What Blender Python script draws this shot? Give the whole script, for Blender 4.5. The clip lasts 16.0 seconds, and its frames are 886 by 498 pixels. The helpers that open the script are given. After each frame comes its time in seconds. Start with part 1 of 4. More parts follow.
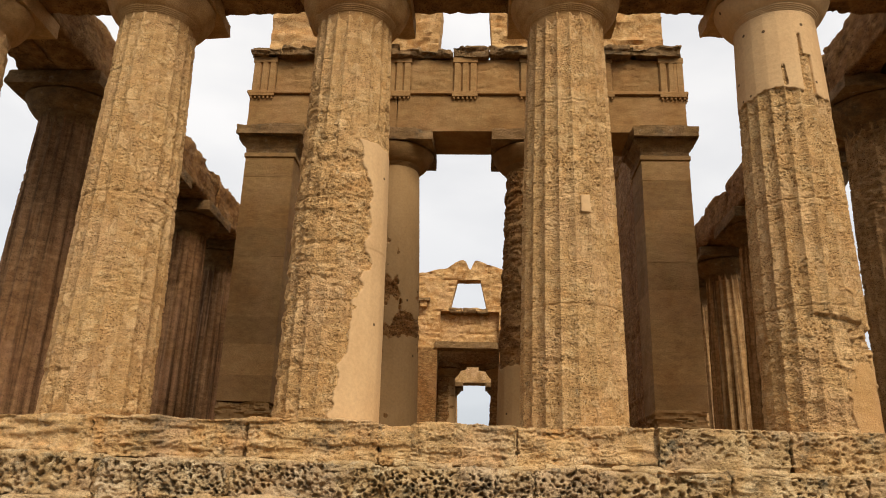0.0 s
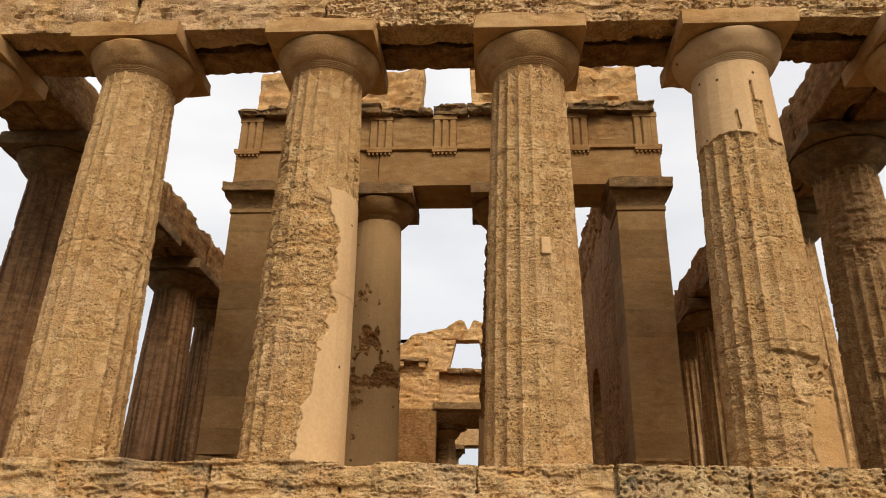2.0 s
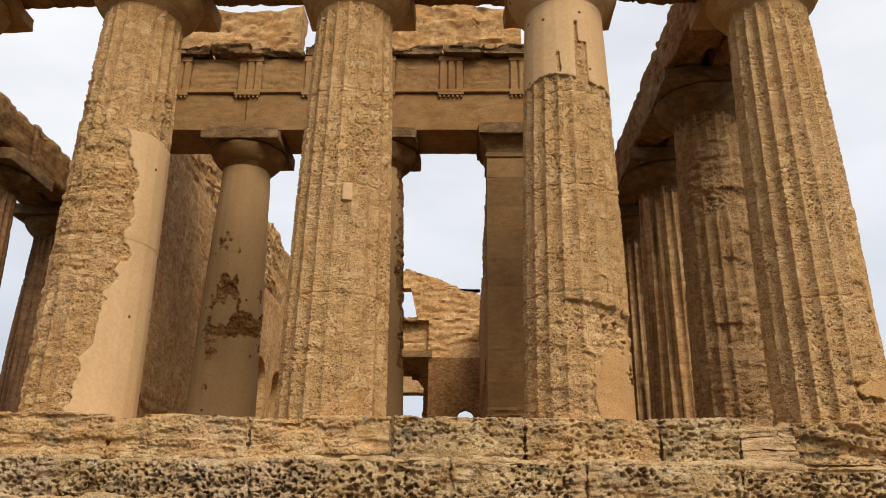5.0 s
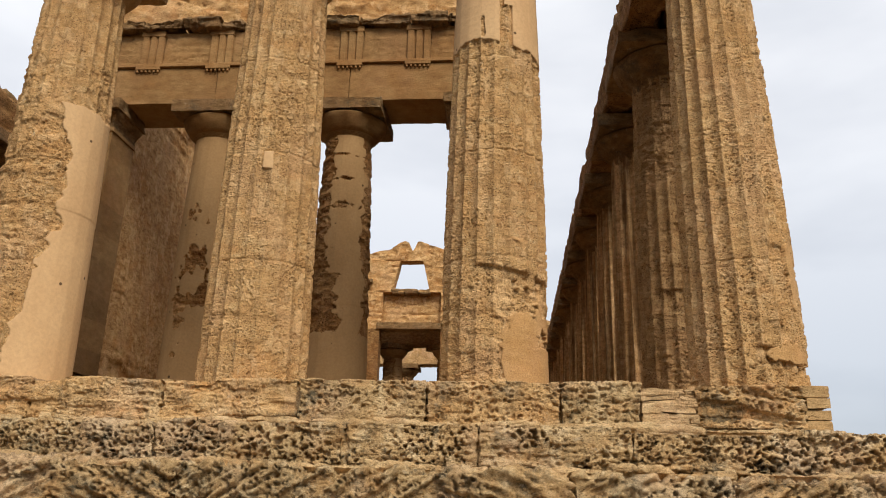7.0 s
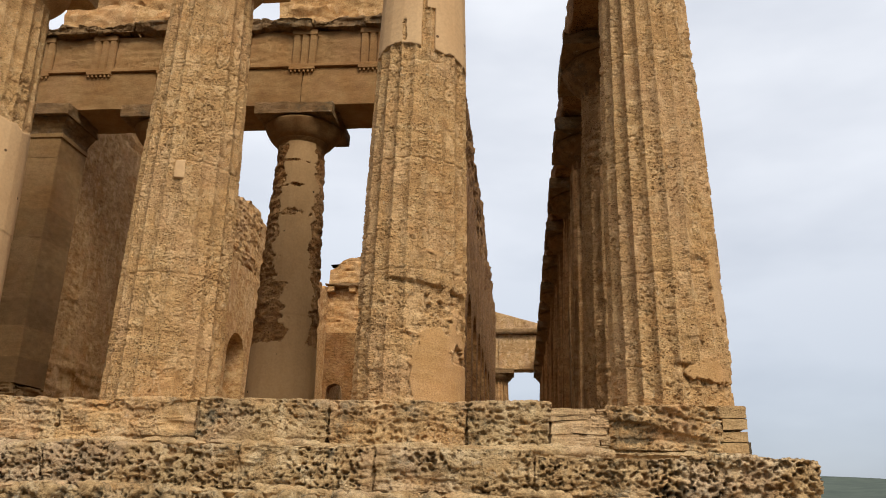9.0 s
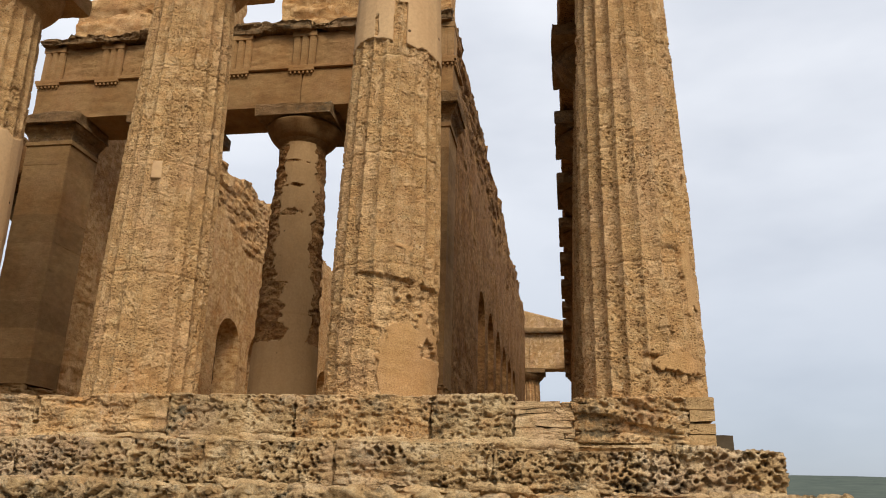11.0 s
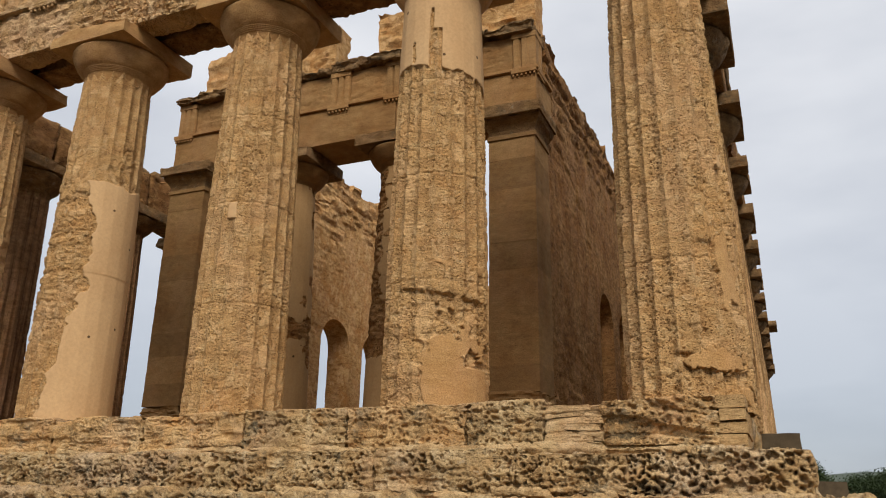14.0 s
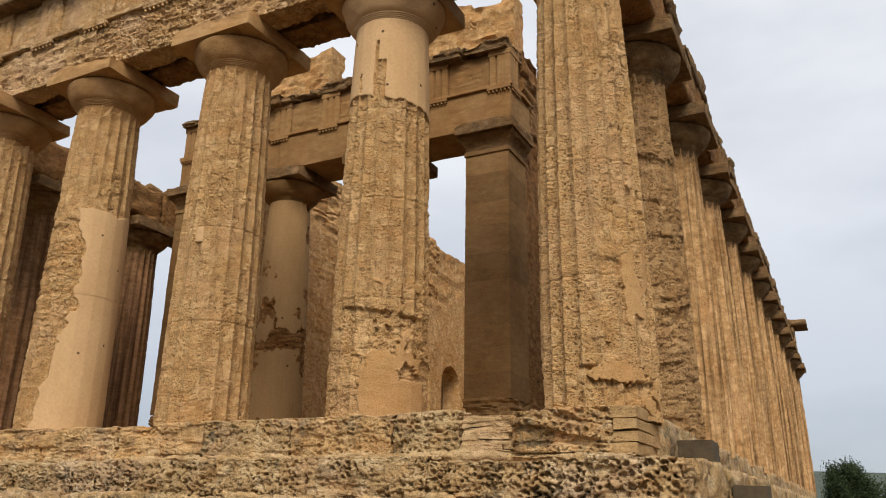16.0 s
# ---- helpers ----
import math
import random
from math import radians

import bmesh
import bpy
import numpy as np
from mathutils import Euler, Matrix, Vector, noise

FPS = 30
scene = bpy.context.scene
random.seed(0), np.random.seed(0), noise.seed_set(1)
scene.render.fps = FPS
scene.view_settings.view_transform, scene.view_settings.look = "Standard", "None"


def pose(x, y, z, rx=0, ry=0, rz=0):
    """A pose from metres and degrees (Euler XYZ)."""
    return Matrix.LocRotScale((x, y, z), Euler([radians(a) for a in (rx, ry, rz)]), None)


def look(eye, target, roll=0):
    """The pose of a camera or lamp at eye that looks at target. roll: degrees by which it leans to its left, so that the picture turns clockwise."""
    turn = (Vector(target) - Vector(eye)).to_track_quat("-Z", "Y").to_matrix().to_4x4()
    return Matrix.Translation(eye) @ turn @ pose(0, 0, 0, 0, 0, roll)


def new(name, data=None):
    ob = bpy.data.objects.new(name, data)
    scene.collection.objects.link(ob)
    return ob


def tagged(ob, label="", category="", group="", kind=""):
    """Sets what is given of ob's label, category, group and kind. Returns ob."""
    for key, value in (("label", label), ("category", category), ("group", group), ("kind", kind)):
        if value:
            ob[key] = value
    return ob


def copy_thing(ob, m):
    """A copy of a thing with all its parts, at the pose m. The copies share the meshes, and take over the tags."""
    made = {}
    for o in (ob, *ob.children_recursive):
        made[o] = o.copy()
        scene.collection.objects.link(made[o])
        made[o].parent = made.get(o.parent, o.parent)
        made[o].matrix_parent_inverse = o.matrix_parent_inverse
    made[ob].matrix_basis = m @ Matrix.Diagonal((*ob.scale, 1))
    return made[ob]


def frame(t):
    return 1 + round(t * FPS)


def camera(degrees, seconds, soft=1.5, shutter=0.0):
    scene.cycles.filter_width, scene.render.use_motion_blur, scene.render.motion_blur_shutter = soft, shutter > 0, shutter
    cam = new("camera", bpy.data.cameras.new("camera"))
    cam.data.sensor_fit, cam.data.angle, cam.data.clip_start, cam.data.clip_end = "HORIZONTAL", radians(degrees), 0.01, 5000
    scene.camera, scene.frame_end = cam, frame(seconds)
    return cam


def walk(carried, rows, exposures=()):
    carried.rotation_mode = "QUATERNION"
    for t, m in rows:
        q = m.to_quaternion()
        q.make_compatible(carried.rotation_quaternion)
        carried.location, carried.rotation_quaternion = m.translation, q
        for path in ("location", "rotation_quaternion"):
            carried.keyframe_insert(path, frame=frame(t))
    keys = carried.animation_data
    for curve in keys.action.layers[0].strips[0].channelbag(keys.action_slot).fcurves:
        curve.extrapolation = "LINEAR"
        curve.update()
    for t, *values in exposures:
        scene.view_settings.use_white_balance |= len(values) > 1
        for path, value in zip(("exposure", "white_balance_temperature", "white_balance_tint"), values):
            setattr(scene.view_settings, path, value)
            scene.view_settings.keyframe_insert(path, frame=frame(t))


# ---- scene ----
from bpy import data as D

cam = camera(59.0, 16.0, soft=1.0)
PATH = [
    (0, 0.400, -10.231, 1.555, 2.48, 18.86, -1.71),
    (0.5, 0.473, -10.306, 1.447, 3.63, 18.69, -1.55),
    (1, 0.557, -10.331, 1.350, 4.24, 19.95, -1.47),
    (1.5, 0.780, -10.245, 1.242, 4.60, 23.32, -1.28),
    (2, 1.020, -10.310, 1.200, 3.37, 23.66, -1.24),
    (2.5, 1.310, -10.163, 1.256, 1.53, 23.87, -1.33),
    (3, 1.686, -10.150, 1.236, 1.21, 23.86, -1.41),
    (3.5, 2.104, -10.036, 1.249, 1.16, 23.88, -1.24),
    (4, 2.490, -9.933, 1.304, 1.07, 23.38, -1.07),
    (4.5, 2.893, -9.879, 1.375, 1.24, 21.54, -0.90),
    (7, 4.909, -9.805, 1.268, 4.74, 18.00, -1.43),
    (7.5, 5.264, -9.742, 1.269, 5.25, 18.00, -1.34),
    (8, 5.605, -9.637, 1.271, 5.20, 18.13, -1.38),
    (8.5, 5.936, -9.549, 1.439, 5.42, 17.99, -1.44),
    (9, 6.046, -9.399, 1.543, 5.46, 18.03, -1.52),
    (11.5, 7.187, -9.211, 1.481, 10.66, 18.05, -1.32),
    (12, 7.435, -9.188, 1.504, 12.99, 18.07, -1.13),
    (12.5, 7.690, -9.156, 1.496, 15.88, 18.28, -1.14),
    (13, 8.030, -9.256, 1.471, 19.07, 18.24, -1.16),
    (13.5, 8.334, -9.190, 1.439, 21.35, 18.26, -1.15),
    (14, 8.690, -9.102, 1.488, 22.93, 18.30, -1.02),
    (14.5, 9.130, -9.137, 1.502, 25.04, 18.25, -1.08),
    (15, 9.554, -9.048, 1.463, 26.18, 18.28, -1.10),
    (15.5, 9.937, -9.016, 1.509, 26.46, 18.27, -0.98),
    (16, 10.327, -9.121, 1.546, 26.80, 18.27, -0.98),
]
walk(cam, [(t, pose(x, y, z, 90 + pitch, roll, yaw)) for t, x, y, z, yaw, pitch, roll in PATH],
     exposures=[(0, -0.08, 6900, 10), (3.5, -0.08, 6650, 10), (4.5, -0.12, 6550, 10), (7, -0.11, 6450, 10), (9, -0.17, 6300, 10), (11.5, -0.20, 6300, 10), (12, -0.26, 6400, 10),
                (12.5, -0.42, 6450, 10), (13.2, -0.44, 6450, 10), (14.5, -0.30, 6400, 10), (15, -0.30, 6400, 10), (16, -0.22, 6400, 10)])


# ---------------------------------------------------------------- light
def build_light():
    """Overcast day: grey-white cloud over a pale sky, with a wide soft sun behind the viewer."""
    w = D.worlds.new("sky")
    scene.world = w
    w.use_nodes = True
    nt = w.node_tree
    n, l = nt.nodes, nt.links
    n.clear()
    sky = n.new("ShaderNodeTexSky")
    sky.sky_type, sky.sun_disc = "NISHITA", False
    sky.sun_elevation, sky.sun_rotation = radians(45), radians(152)
    co = n.new("ShaderNodeTexCoord")
    mp = n.new("ShaderNodeMapping")
    mp.inputs["Scale"].default_value = (1.0, 1.0, 2.6)
    l.new(co.outputs["Generated"], mp.inputs["Vector"])
    nz = n.new("ShaderNodeTexNoise")
    nz.inputs["Scale"].default_value, nz.inputs["Detail"].default_value, nz.inputs["Roughness"].default_value = 1.7, 5.0, 0.5
    l.new(mp.outputs["Vector"], nz.inputs["Vector"])
    rp = n.new("ShaderNodeValToRGB")
    rp.color_ramp.elements[0].position, rp.color_ramp.elements[0].color = 0.32, (0.69, 0.71, 0.755, 1)
    rp.color_ramp.elements[1].position, rp.color_ramp.elements[1].color = 0.62, (1.02, 1.02, 1.03, 1)
    l.new(nz.outputs["Fac"], rp.inputs["Fac"])
    sep = n.new("ShaderNodeSeparateXYZ")
    l.new(co.outputs["Generated"], sep.inputs[0])
    low = n.new("ShaderNodeValToRGB")
    low.color_ramp.elements[0].position, low.color_ramp.elements[0].color = 0.0, (0.50, 0.54, 0.60, 1)
    low.color_ramp.elements[1].position, low.color_ramp.elements[1].color = 0.55, (1.06, 1.06, 1.06, 1)
    l.new(sep.outputs["Z"], low.inputs["Fac"])
    mul = n.new("ShaderNodeMix")
    mul.data_type, mul.blend_type = "RGBA", "MULTIPLY"
    mul.inputs["Factor"].default_value = 1.0
    l.new(rp.outputs["Color"], mul.inputs["A"])
    l.new(low.outputs["Color"], mul.inputs["B"])
    b1, b2, mx, out = n.new("ShaderNodeBackground"), n.new("ShaderNodeBackground"), n.new("ShaderNodeAddShader"), n.new("ShaderNodeOutputWorld")
    b1.inputs["Strength"].default_value = 0.02
    b2.inputs["Strength"].default_value = SKY
    l.new(sky.outputs["Color"], b1.inputs["Color"])
    l.new(mul.outputs["Result"], b2.inputs["Color"])
    l.new(b1.outputs[0], mx.inputs[0])
    l.new(b2.outputs[0], mx.inputs[1])
    l.new(mx.outputs[0], out.inputs["Surface"])
    sun = new("sun", D.lights.new("sun", "SUN"))
    sun.data.energy, sun.data.angle, sun.data.color = SUN, radians(30), (1.0, 0.925, 0.80)
    sun.matrix_world = look((13, -24, 27), (0, 0, 0))


SKY, SUN = 1.0, 3.9
build_light()


# ---------------------------------------------------------------- materials
def nodes_of(name):
    m = D.materials.new(name)
    m.use_nodes = True
    nt = m.node_tree
    bsdf = nt.nodes["Principled BSDF"]
    return m, nt.nodes, nt.links, bsdf


def tex(n, l, src, kind, scale, stretch=(1, 1, 1), detail=4.0, rough=0.55, offset=0.0):
    mp = n.new("ShaderNodeMapping")
    mp.inputs["Scale"].default_value = stretch
    mp.inputs["Location"].default_value = (offset, offset * 0.7, offset * 1.3)
    l.new(src, mp.inputs["Vector"])
    if kind == "noise":
        t = n.new("ShaderNodeTexNoise")
        t.inputs["Scale"].default_value, t.inputs["Detail"].default_value, t.inputs["Roughness"].default_value = scale, detail, rough
        l.new(mp.outputs["Vector"], t.inputs["Vector"])
        return t.outputs["Fac"]
    t = n.new("ShaderNodeTexVoronoi")
    t.inputs["Scale"].default_value = scale
    l.new(mp.outputs["Vector"], t.inputs["Vector"])
    return t.outputs["Distance"]


def ramp(n, l, src, stops):
    r = n.new("ShaderNodeValToRGB")
    e = r.color_ramp.elements
    while len(e) < len(stops):
        e.new(0.5)
    for el, (p, c) in zip(e, stops):
        el.position, el.color = p, (*c, 1) if len(c) == 3 else c
    l.new(src, r.inputs["Fac"])
    return r.outputs["Color"]


def blend(n, l, a, b, fac, mode="MIX"):
    m = n.new("ShaderNodeMix")
    m.data_type, m.blend_type = "RGBA", mode
    for v, s in ((a, m.inputs["A"]), (b, m.inputs["B"]), (fac, m.inputs["Factor"])):
        if hasattr(v, "is_linked"):
            l.new(v, s)
        else:
            s.default_value = v
    return m.outputs["Result"]


def maths(n, l, op, a, b):
    m = n.new("ShaderNodeMath")
    m.operation = op
    for v, s in ((a, m.inputs[0]), (b, m.inputs[1])):
        if hasattr(v, "is_linked"):
            l.new(v, s)
        else:
            s.default_value = v
    return m.outputs[0]


def grey(a):
    return (a, a, a)


def stone(name, lo, mid, hi, pits=0.5, lichen=0.0, bump=0.6, bed=1.0, stain=0.35, spots=0.0, block=0.0, orange=0.25, crust=0.0, crevice=0.0, rose=0.3, streak=0.0, iso=False, even=0.14):
    """Shelly calcarenite: bedded, pitted, ochre, with darker stains and grey lichen; shade inside the pits is painted.
    """
    m, n, l, bsdf = nodes_of(name)
    geo = n.new("ShaderNodeNewGeometry")
    pos = geo.outputs["Position"]
    info = n.new("ShaderNodeObjectInfo")
    broad = tex(n, l, pos, "noise", 0.9, (1, 1, 0.8), 3, 0.6)
    flat = 1.0 if iso else 2.2
    med = tex(n, l, pos, "noise", 5.0, (1, 1, flat), 6, 0.62, 3.1)
    beds = tex(n, l, pos, "noise", 9.0, (1, 1, 1.1 if iso else 3.5), 5, 0.65, 7.7)
    fine = tex(n, l, pos, "noise", 55.0, (1, 1, 1.4), 4, 0.6, 1.3)
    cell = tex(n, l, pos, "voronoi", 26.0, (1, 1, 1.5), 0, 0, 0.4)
    gate = tex(n, l, pos, "noise", 3.3, (1, 1, 1.6), 3, 0.5, 5.5)
    col = ramp(n, l, med, [(0.28, lo), (0.5, mid), (0.72, hi)])
    col = blend(n, l, col, blend(n, l, col, (0.80, 0.70, 0.60, 1), 1.0, "MULTIPLY"), ramp(n, l, broad, [(0.42, grey(0)), (0.68, grey(stain * 2))]))
    if block:
        tint = ramp(n, l, info.outputs["Random"], [(0.0, (1 - block, 1 - block * 1.1, 1 - block * 1.2)), (0.5, (1, 1, 1)), (1.0, (1.05, 1.0, 0.95))])
        col = blend(n, l, col, tint, 1.0, "MULTIPLY")
    rust = tex(n, l, pos, "noise", 2.1, (1, 1, 1.5), 5, 0.65, 21.0)
    col = blend(n, l, col, (mid[0] * 1.0, mid[1] * 0.80, mid[2] * 0.62, 1), ramp(n, l, rust, [(0.50, grey(0)), (0.66, grey(orange))]))
    blush = tex(n, l, pos, "noise", 1.3, (1, 1, 0.7), 4, 0.6, 33.0)
    col = blend(n, l, col, (hi[0] * 0.90, hi[1] * 0.83, hi[2] * 0.95, 1), ramp(n, l, blush, [(0.48, grey(0)), (0.64, grey(rose))]))
    shell = None
    if crust:
        cr = tex(n, l, pos, "noise", 4.2, (1.2, 1.2, 0.9), 7, 0.6, 41.0)
        shell = ramp(n, l, cr, [(0.555, grey(0)), (0.580, grey(1))])
        col = blend(n, l, col, (hi[0] * 1.04, hi[1] * 1.03, hi[2] * 1.10, 1), blend(n, l, shell, (crust, crust, crust, 1), 1.0, "MULTIPLY"))
    if streak:
        runs = tex(n, l, pos, "noise", 6.5, (1, 1, 0.035), 4, 0.6, 61.0)
        col = blend(n, l, col, ramp(n, l, runs, [(0.38, (0.42, 0.38, 0.35)), (0.47, (0.90, 0.88, 0.86)), (0.58, (1.32, 1.29, 1.26))]), streak, "MULTIPLY")
    grain = ramp(n, l, fine, [(0.34, grey(0.66)), (0.6, grey(1.15))])
    col = blend(n, l, col, grain, 0.7, "MULTIPLY")
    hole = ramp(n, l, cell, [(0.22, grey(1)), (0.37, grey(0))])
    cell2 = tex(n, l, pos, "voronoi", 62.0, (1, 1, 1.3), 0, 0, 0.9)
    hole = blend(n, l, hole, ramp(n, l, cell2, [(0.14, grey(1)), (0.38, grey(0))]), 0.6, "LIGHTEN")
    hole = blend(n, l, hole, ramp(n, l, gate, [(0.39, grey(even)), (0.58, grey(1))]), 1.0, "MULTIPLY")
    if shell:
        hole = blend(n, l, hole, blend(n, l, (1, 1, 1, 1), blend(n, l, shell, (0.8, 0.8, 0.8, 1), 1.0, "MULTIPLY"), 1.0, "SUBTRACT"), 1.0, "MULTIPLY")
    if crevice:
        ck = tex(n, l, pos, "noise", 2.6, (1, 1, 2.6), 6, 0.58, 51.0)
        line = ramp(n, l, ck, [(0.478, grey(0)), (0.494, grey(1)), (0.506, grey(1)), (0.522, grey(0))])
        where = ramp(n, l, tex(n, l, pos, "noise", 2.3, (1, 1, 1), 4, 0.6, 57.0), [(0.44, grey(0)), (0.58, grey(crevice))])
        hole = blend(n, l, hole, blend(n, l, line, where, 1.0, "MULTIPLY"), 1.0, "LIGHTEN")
    # shade inside pits and crevices, painted as a dark colour
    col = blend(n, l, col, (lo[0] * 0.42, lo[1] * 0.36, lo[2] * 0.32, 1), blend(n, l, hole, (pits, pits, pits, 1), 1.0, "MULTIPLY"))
    if spots:
        sp = tex(n, l, pos, "noise", 14.0, (1, 1, 0.7), 4, 0.7, 12.1)
        col = blend(n, l, col, (0.62, 0.52, 0.34, 1), ramp(n, l, sp, [(0.62, grey(0)), (0.72, grey(spots))]))
    if lichen:
        lg = tex(n, l, pos, "noise", 2.0, (1, 1, 1.3), 9, 0.82, 9.2)
        col = blend(n, l, col, (0.085, 0.075, 0.050, 1), ramp(n, l, lg, [(0.52, grey(0)), (0.64, grey(lichen))]))
        lw = tex(n, l, pos, "noise", 6.5, (1, 1, 1.0), 6, 0.75, 4.4)
        col = blend(n, l, col, (0.60, 0.52, 0.38, 1), ramp(n, l, lw, [(0.60, grey(0)), (0.72, grey(lichen * 0.7))]))
    l.new(col, bsdf.inputs["Base Color"])
    bsdf.inputs["Roughness"].default_value = 0.93
    bsdf.inputs["Specular IOR Level"].default_value = 0.15
    grit = tex(n, l, pos, "noise", 24.0, (1, 1, 1.3), 7, 0.72, 15.0)
    h = maths(n, l, "ADD", maths(n, l, "MULTIPLY", beds, 0.35 * bed), maths(n, l, "MULTIPLY", grit, 0.75))
    hv = maths(n, l, "MULTIPLY", hole, 0.8 * pits)
    h = maths(n, l, "SUBTRACT", h, hv)
    if shell:
        h = maths(n, l, "ADD", h, maths(n, l, "MULTIPLY", shell, 0.35))
    bp = n.new("ShaderNodeBump")
    bp.inputs["Strength"].default_value, bp.inputs["Distance"].default_value = bump, 0.055
    l.new(h, bp.inputs["Height"])
    l.new(bp.outputs["Normal"], bsdf.inputs["Normal"])
    return m


def plaster(name, a, b):
    """Smooth lime plaster of the restorers, mottled, with faint stains."""
    m, n, l, bsdf = nodes_of(name)
    pos = n.new("ShaderNodeNewGeometry").outputs["Position"]
    big = tex(n, l, pos, "noise", 1.6, (1, 1, 0.6), 4, 0.6)
    small = tex(n, l, pos, "noise", 22.0, (1, 1, 1), 5, 0.6, 2.2)
    col = ramp(n, l, big, [(0.3, a), (0.7, b)])
    col = blend(n, l, col, ramp(n, l, small, [(0.3, grey(0.86)), (0.65, grey(1.05))]), 0.8, "MULTIPLY")
    # small holes: only their dark inside is painted, without relief
    dots = tex(n, l, pos, "voronoi", 3.4, (1, 1, 1), 0, 0, 0.2)
    col = blend(n, l, col, (a[0] * 0.16, a[1] * 0.14, a[2] * 0.13, 1), ramp(n, l, dots, [(0.075, grey(0.95)), (0.095, grey(0))]))
    l.new(col, bsdf.inputs["Base Color"])
    bsdf.inputs["Roughness"].default_value = 0.88
    bsdf.inputs["Specular IOR Level"].default_value = 0.2
    bp = n.new("ShaderNodeBump")
    bp.inputs["Strength"].default_value, bp.inputs["Distance"].default_value = 0.35, 0.012
    l.new(maths(n, l, "ADD", small, maths(n, l, "MULTIPLY", big, 1.5)), bp.inputs["Height"])
    l.new(bp.outputs["Normal"], bsdf.inputs["Normal"])
    return m


def plain(name, a, b, scale=3.0, rough=0.9):
    m, n, l, bsdf = nodes_of(name)
    pos = n.new("ShaderNodeNewGeometry").outputs["Position"]
    col = ramp(n, l, tex(n, l, pos, "noise", scale, (1, 1, 1), 6, 0.65), [(0.3, a), (0.7, b)])
    l.new(col, bsdf.inputs["Base Color"])
    bsdf.inputs["Roughness"].default_value = rough
    bsdf.inputs["Specular IOR Level"].default_value = 0.15
    return m


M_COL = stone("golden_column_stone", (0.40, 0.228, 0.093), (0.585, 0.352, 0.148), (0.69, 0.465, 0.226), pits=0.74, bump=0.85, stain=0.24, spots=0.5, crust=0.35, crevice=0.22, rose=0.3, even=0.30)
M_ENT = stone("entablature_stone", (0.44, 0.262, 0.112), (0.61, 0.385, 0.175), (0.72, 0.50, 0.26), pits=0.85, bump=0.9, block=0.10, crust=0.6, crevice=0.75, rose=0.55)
# albedo lowered to put the interior's shade into the stone colour
M_WALL = stone("shaded_wall_stone", (0.105, 0.052, 0.018), (0.26, 0.140, 0.052), (0.45, 0.27, 0.115), pits=1.0, bump=0.6, bed=1.2, stain=0.7, block=0.08, orange=0.5)
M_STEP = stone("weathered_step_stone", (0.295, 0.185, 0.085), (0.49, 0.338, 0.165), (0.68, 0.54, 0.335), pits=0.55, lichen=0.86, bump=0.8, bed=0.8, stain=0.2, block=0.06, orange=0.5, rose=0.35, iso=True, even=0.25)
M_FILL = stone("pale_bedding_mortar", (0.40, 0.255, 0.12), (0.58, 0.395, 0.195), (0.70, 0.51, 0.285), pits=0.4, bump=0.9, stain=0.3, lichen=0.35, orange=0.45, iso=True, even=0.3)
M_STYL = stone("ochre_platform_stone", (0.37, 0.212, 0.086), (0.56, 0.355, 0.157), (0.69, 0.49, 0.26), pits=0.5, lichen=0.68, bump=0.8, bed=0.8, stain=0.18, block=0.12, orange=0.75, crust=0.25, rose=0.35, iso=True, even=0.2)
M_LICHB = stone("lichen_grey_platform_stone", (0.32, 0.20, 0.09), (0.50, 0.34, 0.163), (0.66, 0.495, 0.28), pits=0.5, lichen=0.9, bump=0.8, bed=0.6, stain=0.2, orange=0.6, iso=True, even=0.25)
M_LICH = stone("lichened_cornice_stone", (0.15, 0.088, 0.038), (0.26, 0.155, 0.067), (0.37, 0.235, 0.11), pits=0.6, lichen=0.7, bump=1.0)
# lit copy of the wall stone: its brightness is put into the colour
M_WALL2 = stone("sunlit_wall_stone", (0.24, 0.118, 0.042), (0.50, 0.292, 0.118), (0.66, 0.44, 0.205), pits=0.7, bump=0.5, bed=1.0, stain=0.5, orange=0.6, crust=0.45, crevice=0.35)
# darker copy of the column stone, with colonnade shade put into its colour
M_FLANK = stone("shaded_column_stone", (0.28, 0.156, 0.065), (0.44, 0.262, 0.112), (0.58, 0.38, 0.178), pits=0.9, bump=0.9, spots=0.3, crust=0.25, crevice=0.2, stain=0.3, even=0.45)
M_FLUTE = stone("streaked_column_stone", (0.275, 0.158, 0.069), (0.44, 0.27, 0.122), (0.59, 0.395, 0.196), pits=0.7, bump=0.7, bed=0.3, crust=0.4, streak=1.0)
# shaded copy of the streaked stone: the darkness is painted in
M_FLUTED = stone("shaded_streaked_column_stone", (0.15, 0.082, 0.040), (0.25, 0.142, 0.070), (0.36, 0.215, 0.110), pits=0.6, bump=0.7, bed=0.3, streak=0.9, rose=0.5)
# porch beam and pier stone: lowered albedo stands in for the porch's shade
M_SMOOTH = stone("shaded_dressed_stone", (0.25, 0.140, 0.054), (0.31, 0.180, 0.073), (0.37, 0.225, 0.095), pits=0.35, bump=0.4, stain=0.5, block=0.16)
M_ANTA = stone("shaded_pier_stone", (0.215, 0.128, 0.053), (0.275, 0.165, 0.069), (0.335, 0.208, 0.090), pits=0.25, bump=0.3, bed=0.4, stain=0.5, block=0.26)
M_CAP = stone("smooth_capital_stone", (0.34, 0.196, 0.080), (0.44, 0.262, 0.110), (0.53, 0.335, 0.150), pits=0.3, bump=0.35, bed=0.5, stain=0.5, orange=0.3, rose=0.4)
M_PLAST = plaster("pale_repair_plaster", (0.485, 0.296, 0.142), (0.56, 0.360, 0.182))
